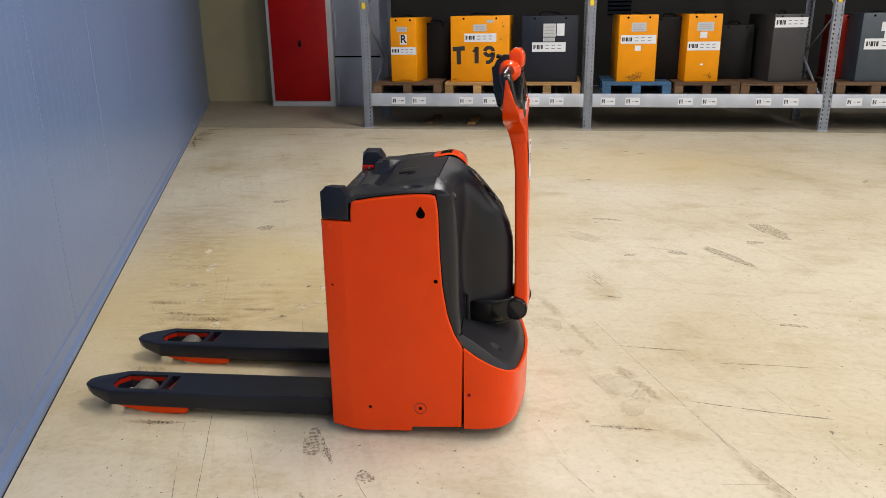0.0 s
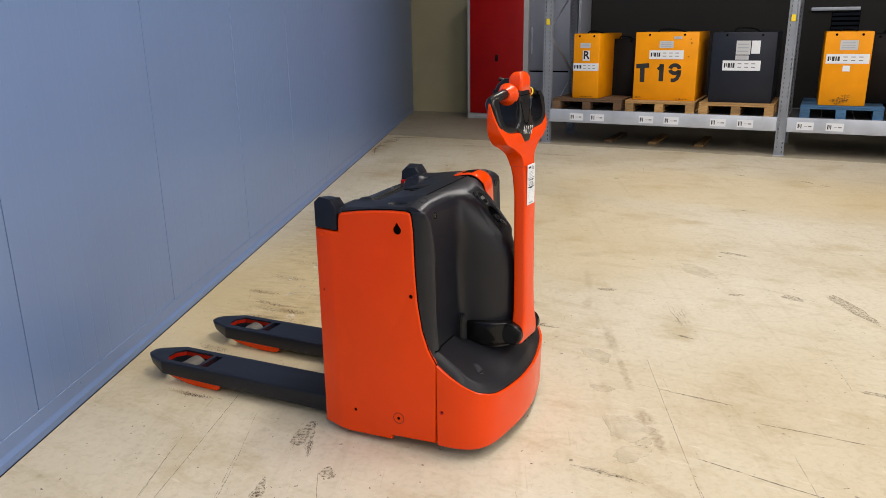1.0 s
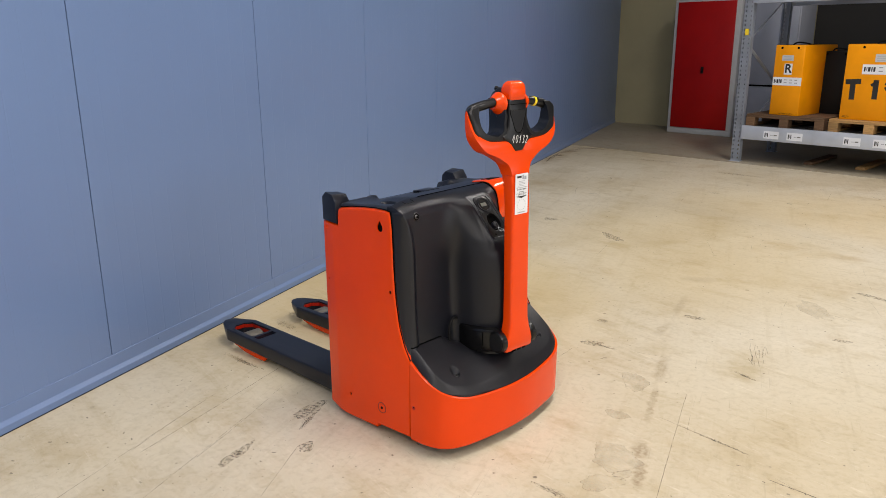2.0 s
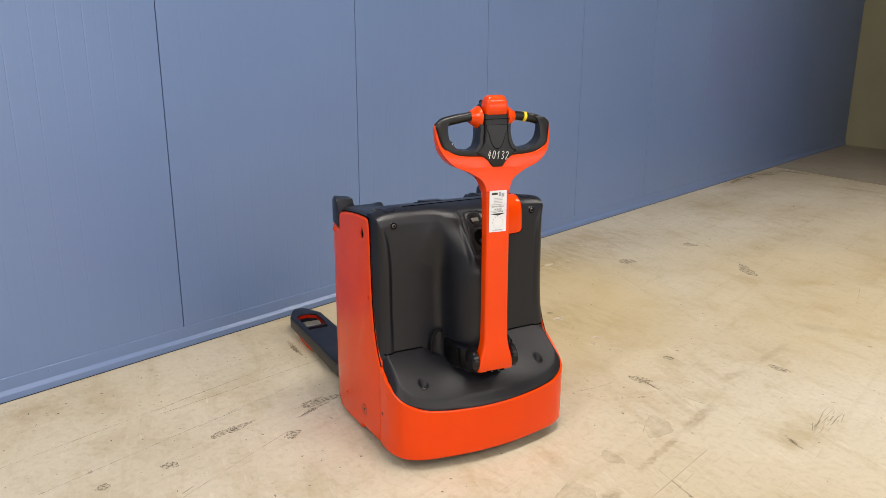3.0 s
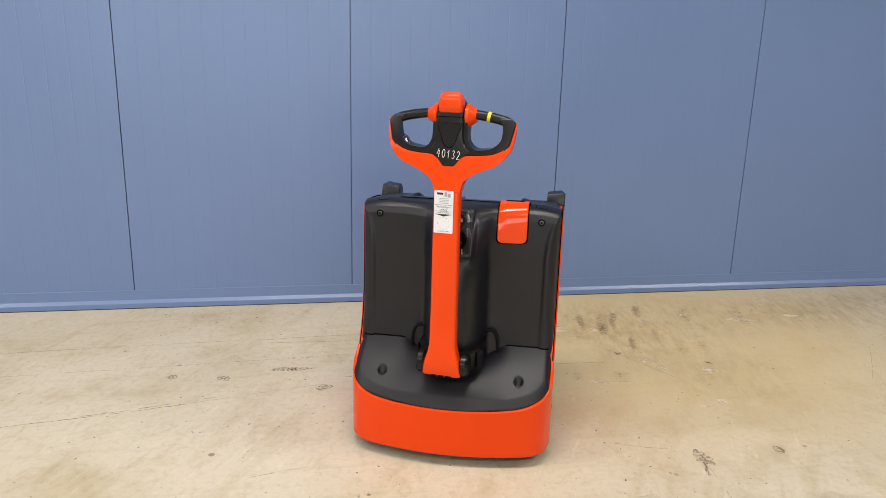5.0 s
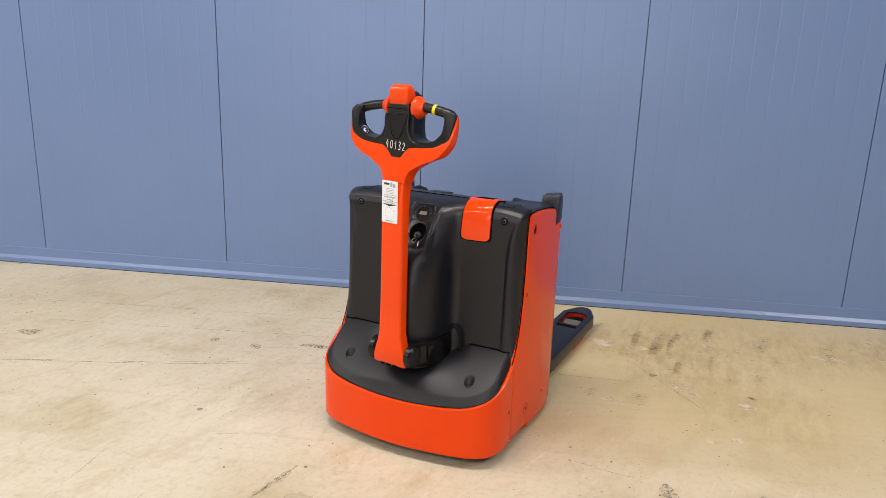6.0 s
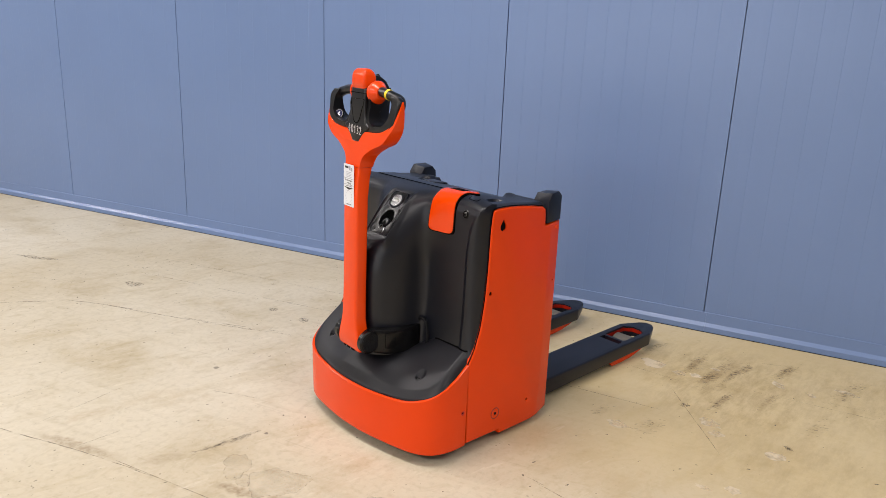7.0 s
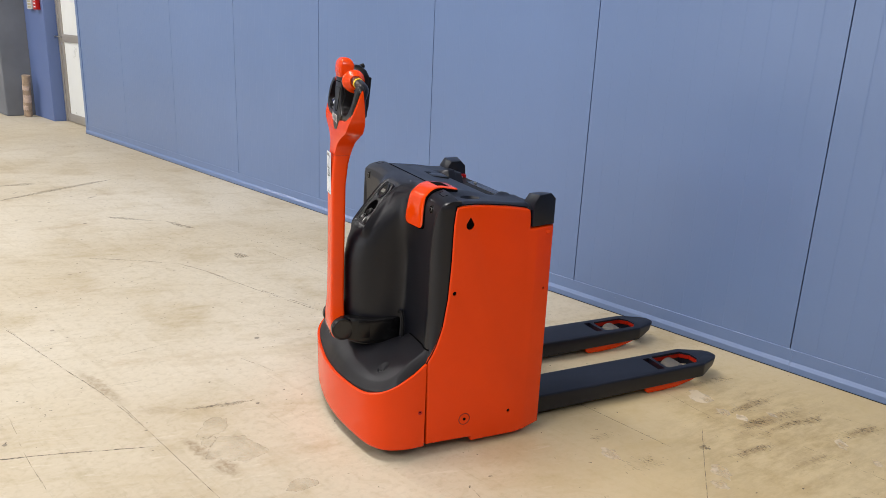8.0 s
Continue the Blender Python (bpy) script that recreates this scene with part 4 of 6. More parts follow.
for s in (-1, 1):
    side_panel(s)
bm = block(-0.288, 0.10, -0.326, 0.326, 0.05, 0.80)
block(0.10, 0.30, -0.29, 0.29, 0.05, 0.20, bm=bm)
part("chassis", bm, CHASSIS, truck, "black inner frame")
part("rear_plate", block(-0.302, -0.290, -0.318, 0.318, 0.09, 0.79, 0.003), ORANGE, truck, "orange rear plate between the corner guards")

LOW = [(0.148, 0.360), (0.20, 0.360), (0.245, 0.351), (0.280, 0.334), (0.306, 0.304), (0.324, 0.262), (0.337, 0.205), (0.350, 0.125), (0.357, 0.06), (0.359, 0.0)]
HIGH = [(0.148, 0.360), (0.20, 0.360), (0.247, 0.351), (0.283, 0.334), (0.310, 0.304), (0.328, 0.262), (0.341, 0.205), (0.354, 0.125), (0.361, 0.06), (0.363, 0.0)]
LIP = [(0.10, 0.372), (0.148, 0.337), (0.19, 0.307), (0.24, 0.276), (0.28, 0.253), (0.31, 0.237), (0.33, 0.223), (0.345, 0.215), (0.37, 0.208)]


def half_round(table):
    half = curve_through(table, 6)
    return [Vector((p.x, -p.y)) for p in half] + [Vector((p.x, p.y)) for p in half[-2::-1]]


def bumper():
    low, high = half_round(LOW), half_round(HIGH)
    rings = []
    for a, b in zip(low, high):
        top = between(b.x, LIP)
        ring = []
        for k in range(13):
            t = k / 12
            p = a.lerp(b, t ** 0.75)
            ring.append((p.x, p.y, 0.048 + (top - 0.048) * t))
        inner = [b + (Vector((0.16, b.y * 0.5)) - b).normalized() * d for d in (0.003, 0.010)]
        ring += [(inner[0].x, inner[0].y, top + 0.0035), (inner[1].x, inner[1].y, top + 0.002), (inner[1].x, inner[1].y, top - 0.03)]
        tuck = a + (Vector((0.16, a.y * 0.5)) - a).normalized() * 0.02
        ring = [(tuck.x, tuck.y, 0.056), (a.x - 0.002 * (a.x > 0.2), a.y * 0.995, 0.043)] + ring
        rings.append(ring)
    bm = loft(rings, False, False)
    ob = part("bumper", bm, ORANGE, truck, "rounded orange front skirt")
    for s in (-1, 1):
        part("bumper_bolt", disc((0.165, s * 0.3598, 0.171), (0, 1, 0), 0.0075, 0.003, 14), RED, ob)
        part("bolt_recess", disc((0.166, s * 0.3612, 0.173), (0, 1, 0), 0.003, 0.0016, 8), HOLE, ob)
    part("underside", prism([(p.x - 0.02, p.y * 0.94) for p in low], 0.052, 0.060, "z"), CHASSIS, ob)


bumper()


DECK_HALF = 0.3485
DECK_RIM = [(p.x - 0.011, p.y) for p in half_round(HIGH) if p.x > 0.235]


def rim_gap(x, y):
    """How far a point of the deck lies from its outer edge."""
    best = DECK_HALF - abs(y)
    for (ax, ay), (bx, by) in zip(DECK_RIM, DECK_RIM[1:]):
        dx, dy = bx - ax, by - ay
        t = min(1, max(0, ((x - ax) * dx + (y - ay) * dy) / (dx * dx + dy * dy)))
        best = min(best, math.hypot(x - ax - t * dx, y - ay - t * dy))
    return max(0, best)


def deck_crown(x, y, reach):
    """Two flat footboards beside a lower trough round the yoke, which ends in a blunt nose."""
    w = min(1, max(0, (x - 0.10) / (reach - 0.10)))
    z = 0.4000 - 0.73 * (x - 0.10) + 0.008 * math.sin(math.pi * w)
    near, far = 0.105 - 0.05 * w, 0.190 + 0.06 * w
    lobe = min(1, max(0, (abs(y) - near) / (far - near)))
    lobe = lobe * lobe * (3 - 2 * lobe)
    return z * lobe + (0.339 - 0.010 * w - 0.102 * w ** 3.0) * (1 - lobe)


def deck():
    ys, xs = [p[1] for p in DECK_RIM], [p[0] for p in DECK_RIM]

    def reach_at(y):
        return float(np.interp(y, ys, xs))
    screws = [(0.258, s * 0.242, deck_crown(0.258, s * 0.242, reach_at(s * 0.242)) - 0.011) for s in (-1, 1)]

    def spot(u, v):
        y = 2 * u - 1
        y = DECK_HALF * (1.25 * y - 0.25 * y ** 3)
        reach = reach_at(y)
        t = min(1, v / 0.97)
        t = 1.2 * t - 0.2 * t ** 3
        x = 0.118 + (reach - 0.118) * t
        low = between(x, LIP) + 0.0015
        crown = deck_crown(x, y, reach)
        for sx, sy, sz in screws:
            crown = min(crown, sz + max(0, math.hypot(x - sx, y - sy) - 0.0105) * 2.2)
        d = min(1, rim_gap(x, y) / 0.024)
        z = low + (crown - low) * (1 - (1 - d) ** 1.7)
        if v > 0.97:
            z -= 0.012
        return Vector((x, y, z))
    ob = part("deck", sheet(spot, 190, 84, 0.0), DECK, truck, "black moulded rubber deck")
    for s in (-1, 1):
        joint = []
        for y in np.linspace(0.185, 0.338, 24):
            x = 0.136
            for _ in range(3):
                x = cover_front(s * y, deck_crown(x, y, reach_at(y)))
            joint.append((x + 0.001, s * y, deck_crown(x, y, reach_at(y)) * (1 if y < 0.32 else 0.995)))
        part("deck_joint", tube(joint, 0.0026, 6), HOLE, ob)
    for x, y, z in screws:
        part("deck_screw", disc((x, y, z + 0.001), (0.1, 0, 1), 0.0075, 0.005, 16, bevel=0.0015), SCREW, ob)
        part("screw_socket", disc((x + 0.0004, y, z + 0.0036), (0.1, 0, 1), 0.0034, 0.0008, 6), HOLE, ob)


FACE = [(0.30, 0.143), (0.36, 0.135), (0.50, 0.125), (0.70, 0.120), (0.836, 0.1165), (0.858, 0.110), (0.872, 0.096), (0.880, 0.078), (0.884, 0.058)]
NOSE = [(0.30, 0.298), (0.388, 0.300), (0.443, 0.304), (0.56, 0.304), (0.616, 0.301), (0.668, 0.290), (0.73, 0.262), (0.781, 0.222), (0.83, 0.181), (0.846, 0.165), (0.862, 0.142), (0.874, 0.115), (0.881, 0.088), (0.884, 0.062)]


def cover_front(y, z):
    """How far forward the front cover stands at a side offset and height."""
    a = abs(y)
    edge, face, nose = between(z, EDGE) - 0.004, between(z, FACE), between(z, NOSE)
    x = face
    # the rolled corner, narrowing to a point at the top
    start = between(z, [(0.30, 0.298), (0.70, 0.299), (0.76, 0.304), (0.80, 0.313), (0.83, 0.325), (0.85, 0.338), (0.884, 0.344)])
    if a > start:
        t = min(1, (a - start) / (0.352 - start))
        proud = between(z, [(0.30, 0.003), (0.45, 0.006), (0.68, 0.0095), (0.76, 0.008), (0.81, 0.004), (0.85, 0.001), (0.884, 0.001)])
        x = edge + (face + proud - edge) * math.sqrt(max(0, 1 - t ** 2.4)) - proud * max(0, 1 - t * 3.0) ** 2.0
    half = between(z, [(0.3, 0.104), (0.62, 0.105), (0.74, 0.108), (0.82, 0.112), (0.884, 0.12)])
    t = a / half
    p = (1 - t ** 2.5) ** 0.52 if t < 0.95 else 0.329 * math.exp(-(t - 0.95) / 0.075)
    w = min(1, max(0, (z - 0.62) / 0.2))
    w = w * w * (3 - 2 * w) * 0.85
    p = p * (1 - w) + w / (1 + (a / 0.098) ** 4.0)
    x = max(x, x + (nose - face) * p)
    # the flat facet round the control panel
    if z > 0.69:
        k = min(1, max(0, (0.066 - abs(y - 0.004)) / 0.012)) * min(1, (z - 0.69) / 0.03) * min(1, max(0, (0.872 - z) / 0.01))
        x += (max(x, nose - 0.001) - x) * k
        k = min(1, max(0, (0.055 - abs(y - 0.005)) / 0.004)) * min(1, max(0, (z - 0.722) / 0.006)) * min(1, max(0, (0.866 - z) / 0.005))
        x -= 0.006 * k
        k = min(1, max(0, (0.037 - abs(y - 0.009)) / 0.004)) * min(1, max(0, (z - 0.744) / 0.006)) * min(1, max(0, (0.812 - z) / 0.006))
        x -= 0.020 * k
    return x


def front_cover():
    levels = list(np.linspace(0.31, 0.80, 60)) + list(np.linspace(0.806, 0.868, 18)) + [0.872, 0.876, 0.879, 0.882, 0.884]

    def spot(u, v):
        z = levels[int(round(v * (len(levels) - 1)))]
        y = (2 * u - 1)
        y = 0.352 * (0.8 * y + 0.2 * y ** 3)
        a = abs(y)
        drop = 0.014 * max(0, (a - 0.25) / 0.10) ** 2 if z > 0.80 else 0
        return Vector((cover_front(y, z), y, z - drop * (z - 0.80) / 0.084 if z > 0.80 else z))
    ob = part("front_cover", sheet(spot, 190, len(levels) - 1, 0.0), PLASTIC, truck, "black moulded plastic front cover")
    for s in (-1, 1):
        part("screw_washer", disc((0.1155, s * 0.285, 0.833), (1, 0, 0.12), 0.0150, 0.005, 24, bevel=0.002), GRIP, ob)
        part("screw_recess", disc((0.1175, s * 0.285, 0.833), (1, 0, 0.12), 0.0115, 0.003, 20), HOLE, ob)
        part("screw", disc((0.1185, s * 0.285, 0.833), (1, 0, 0.12), 0.0078, 0.005, 16, bevel=0.002), SCREW, ob)
        part("screw_socket", disc((0.1211, s * 0.285, 0.833), (1, 0, 0.12), 0.0040, 0.0012, 6), HOLE, ob)
    return ob


front_cover()
deck()


def top_height(x, y):
    a = abs(y)
    edge = between(x, [(-0.30, 0.842), (-0.215, 0.842), (-0.19, 0.841), (-0.16, 0.843), (-0.13, 0.846), (-0.06, 0.854), (0.0, 0.858), (0.06, 0.860)])
    mid = between(x, [(-0.30, 0.800), (-0.225, 0.800), (-0.17, 0.812), (-0.13, 0.846), (-0.10, 0.858), (-0.05, 0.868), (0.0, 0.877), (0.06, 0.8845)])
    first = between(x, [(-0.17, 0.168), (-0.08, 0.215)])
    w = min(1, max(0, (a - first) / between(x, [(-0.17, 0.035), (-0.08, 0.065)])))
    w = w * w * (3 - 2 * w)
    z = 0.010 * math.exp(-((a - 0.206) / 0.020) ** 2 - ((x + 0.178) / 0.030) ** 2) + mid * (1 - w) + (edge + 0.005 * (x > -0.2)) * w
    r = math.hypot((x + 0.018) / 0.036, (a - 0.283) / 0.019)
    if r < 1:
        z -= 0.024 * min(1, (1 - r) * 2.5)
    if a > 0.325:
        z -= (0.010 + 0.008 * min(1, max(0, (-0.06 - x) / 0.1))) * ((a - 0.325) / 0.025) ** 2
    return z


def top_cover():
    def spot(u, v):
        y, x = (2 * u - 1) * 0.350, -0.228 + 0.289 * v
        return Vector((x, y, top_height(x, y)))
    ob = part("top_cover", sheet(spot, 260, 130, 0.0), PLASTIC, truck, "black plastic top cover with grab recesses")
    for s in (-1, 1):
        seam = [(0.0605, s * y, top_height(0.0605, s * y) + 0.0002) for y in np.linspace(0.0, 0.335 if s < 0 else 0.13, 24)]
        part("cover_joint", tube(seam, 0.0016, 6), HOLE, ob)
        slot = []
        for x, a in ((0.068, 0.262), (0.078, 0.262), (0.084, 0.264), (0.085, 0.270), (0.085, 0.292), (0.084, 0.298), (0.078, 0.300), (0.068, 0.300)):
            z = between(x, [(0.058, 0.884), (0.078, 0.880), (0.096, 0.872)])
            slot.append((x, s * a, z - 0.014 * ((a - 0.25) / 0.10) ** 2 * (z - 0.80) / 0.084 - 0.0003))
        part("cover_slot", tube(slot, 0.0013, 6), HOLE, ob)
    bm = prism([(-0.092, -0.088), (-0.030, -0.080), (-0.024, -0.016), (-0.084, -0.008)], 0.0, 0.006, "z", 0.002)
    part("latch_tab", bm, GRIP, ob, "black plastic latch tab", pose(0, 0, 0.8710, 0, -6, 0))
    slot = prism([(-0.058, -0.120), (-0.020, -0.112), (-0.018, -0.084), (-0.034, -0.082), (-0.036, -0.098), (-0.056, -0.102)], 0.0, 0.0035, "z")
    part("latch_slot", slot, HOLE, ob, "", pose(0, 0, 0.8710, 0, -6, 0))
    return ob


top_cover()


def corner_guard(s):
    """The chamfered steel block on a rear corner."""
    outline = [(-0.302, 0.772), (-0.302, 0.858), (-0.283, 0.876), (-0.232, 0.874), (-0.212, 0.846), (-0.212, 0.770)]
    bm = prism(outline, 0.292, 0.361, "y", 0.003)
    for v in bm.verts:
        if v.co.y < 0.31 and v.co.z > 0.83:
            v.co.z -= 0.006
            v.co.x += 0.008 if v.co.x < -0.26 else 0.0
        if v.co.x < -0.27 and v.co.y > 0.34:
            v.co.y -= 0.012
        v.co.y *= s
    ob = part("corner_guard", bm, SLATE, truck, "chamfered dark steel corner guard")
    part("guard_foot", block(-0.292, -0.250, min(s * 0.274, s * 0.294), max(s * 0.274, s * 0.294), 0.80, 0.818, 0.003), RED, ob)
    part("bolt", disc((-0.262, s * 0.262, 0.812), (0, 0, 1), 0.007, 0.007, 6), STEEL, ob)


for s in (-1, 1):
    corner_guard(s)

tray = part("rear_tray", block(-0.288, -0.20, -0.292, 0.292, 0.790, 0.806, 0.002), CHASSIS, truck, "dark rear tray with a bolted plate")
part("tray_plate", block(-0.286, -0.246, -0.19, 0.215, 0.802, 0.8085, 0.002), PLATE, tray, "dark bolted cover plate")
for y in (-0.15, 0.15):
    part("bolt", disc((-0.266, y, 0.8105), (0, 0, 1), 0.006, 0.006, 6), STEEL, tray)


def fork(s):
    plan = [(-0.29, 0.120), (-1.150, 0.120), (-1.250, 0.160), (-1.276, 0.182), (-1.276, 0.222), (-1.250, 0.244), (-1.152, 0.284), (-0.29, 0.284)]
    bm = prism([(x, s * y) for x, y in plan], 0.027, 0.097, "z")
    for v in bm.verts:
        if v.co.z < 0.05 and v.co.x < -1.2:
            v.co.z, v.co.x = 0.052, v.co.x + 0.012
        elif v.co.z < 0.05 and v.co.x < -1.1:
            v.co.z = 0.036
        elif v.co.z > 0.09 and v.co.x < -1.2:
            v.co.z -= 0.006
    edges = [e for e in bm.edges if all(v.co.x < -0.28 for v in e.verts)]
    bmesh.ops.bevel(bm, geom=edges, offset=0.008, segments=3, affect="EDGES", profile=0.5)
    ob = part("fork", bm, SLATE, truck, "dark slate painted steel fork")
    window = [(-1.164, 0.182), (-1.136, 0.150), (-0.988, 0.150), (-0.981, 0.157), (-0.981, 0.248), (-0.988, 0.255), (-1.136, 0.255), (-1.164, 0.224)]
    slot = [(-0.966, 0.156), (-0.932, 0.156), (-0.932, 0.256), (-0.966, 0.256)]
    cut(ob, prism([(x, s * y) for x, y in window], 0.0, 0.2, "z"), prism([(x, s * y) for x, y in slot], 0.0, 0.2, "z"),
        block(-1.172, -0.80, min(s * 0.134, s * 0.270), max(s * 0.134, s * 0.270), 0.0, 0.086))
    bm = bmesh.new()
    outer = [(x, s * y) for x, y in window]
    c = Vector((-1.072, s * 0.2025))
    loft([[(x + (c.x - x) * k, y + (c.y - y) * k, z) for x, y in outer] for k, z in ((0.003, 0.070), (0.003, 0.0865), (0.012, 0.0865), (0.012, 0.070))], True, False, bm)
    # orange inner walls, their shade painted in by the darker orange
    part("window_lining", bm, SHADED_ORANGE, ob, "inner edge of the wheel window, orange darkened for its shade")
    wheel = part("load_wheel", disc((-1.060, s * 0.2025, 0.0435), (0, 1, 0), 0.0435, 0.084, 32, bevel=0.004), TYRE, ob, "grey beige load wheel")
    part("axle", disc((-1.060, s * 0.2025, 0.0435), (0, 1, 0), 0.01, 0.1, 12), STEEL, wheel)
    for y in (0.139, 0.265):
        outline = [(-1.145, 0.036), (-1.12, 0.052), (-0.90, 0.058), (-0.862, 0.040), (-0.866, 0.016), (-0.88, 0.006), (-0.95, 0.004), (-1.03, 0.008), (-1.10, 0.022)]
        part("wheel_arm", prism(outline, s * y - 0.004, s * y + 0.004, "y", 0.0015), ORANGE, ob, "orange load wheel arm")
    part("push_rod", tube([(-0.97, s * 0.20, 0.060), (-0.80, s * 0.20, 0.058), (-0.3, s * 0.20, 0.06)], 0.014, 12), SLATE, ob)
    part("link_pin", disc((-0.945, s * 0.203, 0.066), (0, 1, 0), 0.013, 0.09, 14), ORANGE, ob)
    bm = block(-0.335, -0.285, min(s * 0.114, s * 0.2895), max(s * 0.114, s * 0.2895), 0.030, 0.092, 0.006)
    part("fork_root", bm, CHASSIS, ob)
    return ob


for s in (-1, 1):
    fork(s)

drive = part("drive_wheel", disc((0.17, 0.0, 0.115), (0, 1, 0), 0.115, 0.09, 32, bevel=0.008), CHASSIS, truck, "black drive wheel under the skirt")
for s in (-1, 1):
    part("caster_wheel", disc((0.17, s * 0.24, 0.065), (0, 1, 0), 0.065, 0.05, 24, bevel=0.006), CHASSIS, truck, "black caster wheel")


CAP_LINE = [(0.006, 0.8795), (0.03, 0.8835), (0.06, 0.8885), (0.083, 0.8865), (0.101, 0.8775), (0.1155, 0.860), (0.1205, 0.836), (0.1225, 0.80), (0.1245, 0.757)]


def flap(grow, lift):
    """The flap follows the cover over its shoulder; grow widens it, lift raises it."""
    pts = curve_through(CAP_LINE, 6)
    last = pts[-6]
    pts = pts[:-6] + [last.lerp(pts[-1], k) for k in (0, 0.25, 0.5, 0.62, 0.72, 0.80, 0.87, 0.92, 0.96, 0.985, 1.0)]
    if grow:
        way = (pts[-1] - pts[-2]).normalized()
        pts.append(pts[-1] + way * grow)
    rings, n, run = [], len(pts), 0.0
    ends = [(pts[-1] - p).length for p in pts]
    for i, p in enumerate(pts):
        way = (pts[min(i + 1, n - 1)] - pts[max(i - 1, 0)]).normalized()
        out = Vector((-way.y, way.x))
        r = 0.017
        d = min(r, ends[i])
        inset = r - math.sqrt(max(0, r * r - (r - d) ** 2)) - grow
        y0, y1 = 0.136 + inset, 0.238 - inset
        ring = []
        rows = [(y0, -0.012), (y0, -0.001), (y0 + 0.002, 0.002), (y0 + 0.008, 0.0035)] + [(y0 + (y1 - y0) * k, 0.0038) for k in (0.25, 0.5, 0.75)] + [(y1 - 0.008, 0.0035), (y1 - 0.002, 0.002), (y1, -0.001), (y1, -0.012)]
        for y, h in rows:
            bulge = (cover_front(y, p.y) - between(p.y, FACE)) * min(1, max(0, (0.880 - p.y) / 0.02))
            ring.append((p.x + out.x * (h + lift) + bulge, y, p.y + out.y * (h + lift)))
        rings.append(ring)
    return loft(rings)


def orange_cap():
    part("flap_gap", flap(0.0036, -0.0029), HOLE, truck)
    ob = part("connector_cover", flap(0.0, 0.0), ORANGE_GLOSS, truck, "glossy orange flap over the battery connector")
    bm = prism([(x, y) for x, y in ((0.028, 0.160), (0.070, 0.156), (0.070, 0.222), (0.028, 0.218))], -0.0015, 0.0018, "z", 0.0006)
    for v in bm.verts:
        v.co.z += between(v.co.x, [(0.006, 0.8795), (0.03, 0.8835), (0.06, 0.8885), (0.072, 0.8882)]) + 0.0036
    part("finger_slot", bm, HOLE, ob)


orange_cap()


def control_panel():
    """The key and display plate on the slope of the nose."""
    # x of the panel runs down the slope, y sideways, z out of it
    down = Vector((0.092, 0, -0.110)).normalized()
    out = Vector((down.z * -1, 0, down.x))
    m = Matrix(((down.x, 0, out.x, 0.1672), (0, 1, 0, 0.005), (down.z, 0, out.z, 0.8330), (0, 0, 0, 1)))
    plan = [(-0.034, -0.018), (-0.030, -0.029), (-0.016, -0.036), (0.04, -0.040), (0.121, -0.045), (0.131, -0.040), (0.131, 0.044), (0.121, 0.049),
            (0.04, 0.044), (-0.016, 0.040), (-0.030, 0.033), (-0.034, 0.020)]
    body = part("control_panel", prism(plan, -0.02, 0.003, "z", 0.002), GRIP, truck, "dark control panel with display and key switch", m)
    rim = [[(x * k + 0.05 * (1 - k), y * k + 0.002 * (1 - k), z) for x, y in plan] for k, z in ((1.04, -0.004), (1.035, 0.0040), (1.015, 0.0046), (1.0, 0.0042), (0.99, 0.0005))]
    part("panel_rim", loft(rim, True, False), PLASTIC, body)
    part("display_ring", loft([[(r * math.cos(a), r * math.sin(a), z) for a in np.linspace(0, 2 * math.pi, 41)[:-1]] for r, z in
                               ((0.030, 0.002), (0.030, 0.006), (0.0285, 0.0072), (0.0265, 0.0066), (0.0255, 0.0052), (0.0245, 0.0066), (0.0235, 0.0066), (0.0225, 0.004))], True, False), PLASTIC, body)
    part("display_glass", disc((0, 0, 0.0040), (0, 0, 1), 0.0228, 0.002, 32), GLASS_BLACK, body, "round glossy display")
    part("display_screen", prism(rounded(0.007, 0.014, 0.002), 0.0048, 0.0054, "z"), LCD, body)
    oval = [(math.cos(a), math.sin(a)) for a in np.linspace(0, 2 * math.pi, 37)[:-1]]
    cut(body, prism([(0.074 + 0.037 * c, 0.004 + 0.030 * s) for c, s in oval], -0.012, 0.01, "z"))
    part("key_recess", prism([(0.074 + 0.036 * c, 0.004 + 0.029 * s) for c, s in oval], -0.0125, -0.0105, "z"), HOLE, body, "dark oval key recess")
    part("key_switch", disc((0.084, 0.006, -0.004), (0, 0, 1), 0.013, 0.014, 24, bevel=0.0015), PLASTIC, body, "round key switch")
    part("switch_ring", loft([[(0.084 + r * math.cos(a), 0.006 + r * math.sin(a), z) for a in np.linspace(0, 2 * math.pi, 25)[:-1]] for r, z in ((0.0095, 0.0028), (0.0090, 0.0038), (0.0075, 0.0038), (0.007, 0.0028))], True, False), SCREW, body)
    part("key", block(0.083, 0.096, 0.0048, 0.0072, 0.002, 0.010, 0.0008), SCREW, body, "small steel key in the switch")
    ring = [(0.108 + 0.009 * math.cos(a), 0.006 + 0.007 * math.sin(a), 0.009 + 0.002 * math.cos(a)) for a in np.linspace(0, 6.283, 17)]
    part("key_ring", tube(ring, 0.0008, 6, caps=False), STEEL, body)
    part("spare_key", block(0.110, 0.130, 0.005, 0.009, 0.0062, 0.0074, 0.0005), STEEL, body, "", pose(0, 0, 0, 0, 0, 8))
    part("switch_dot", disc((0.120, -0.022, 0.0035), (0, 0, 1), 0.003, 0.0012, 12), HOLE, body)


control_panel()

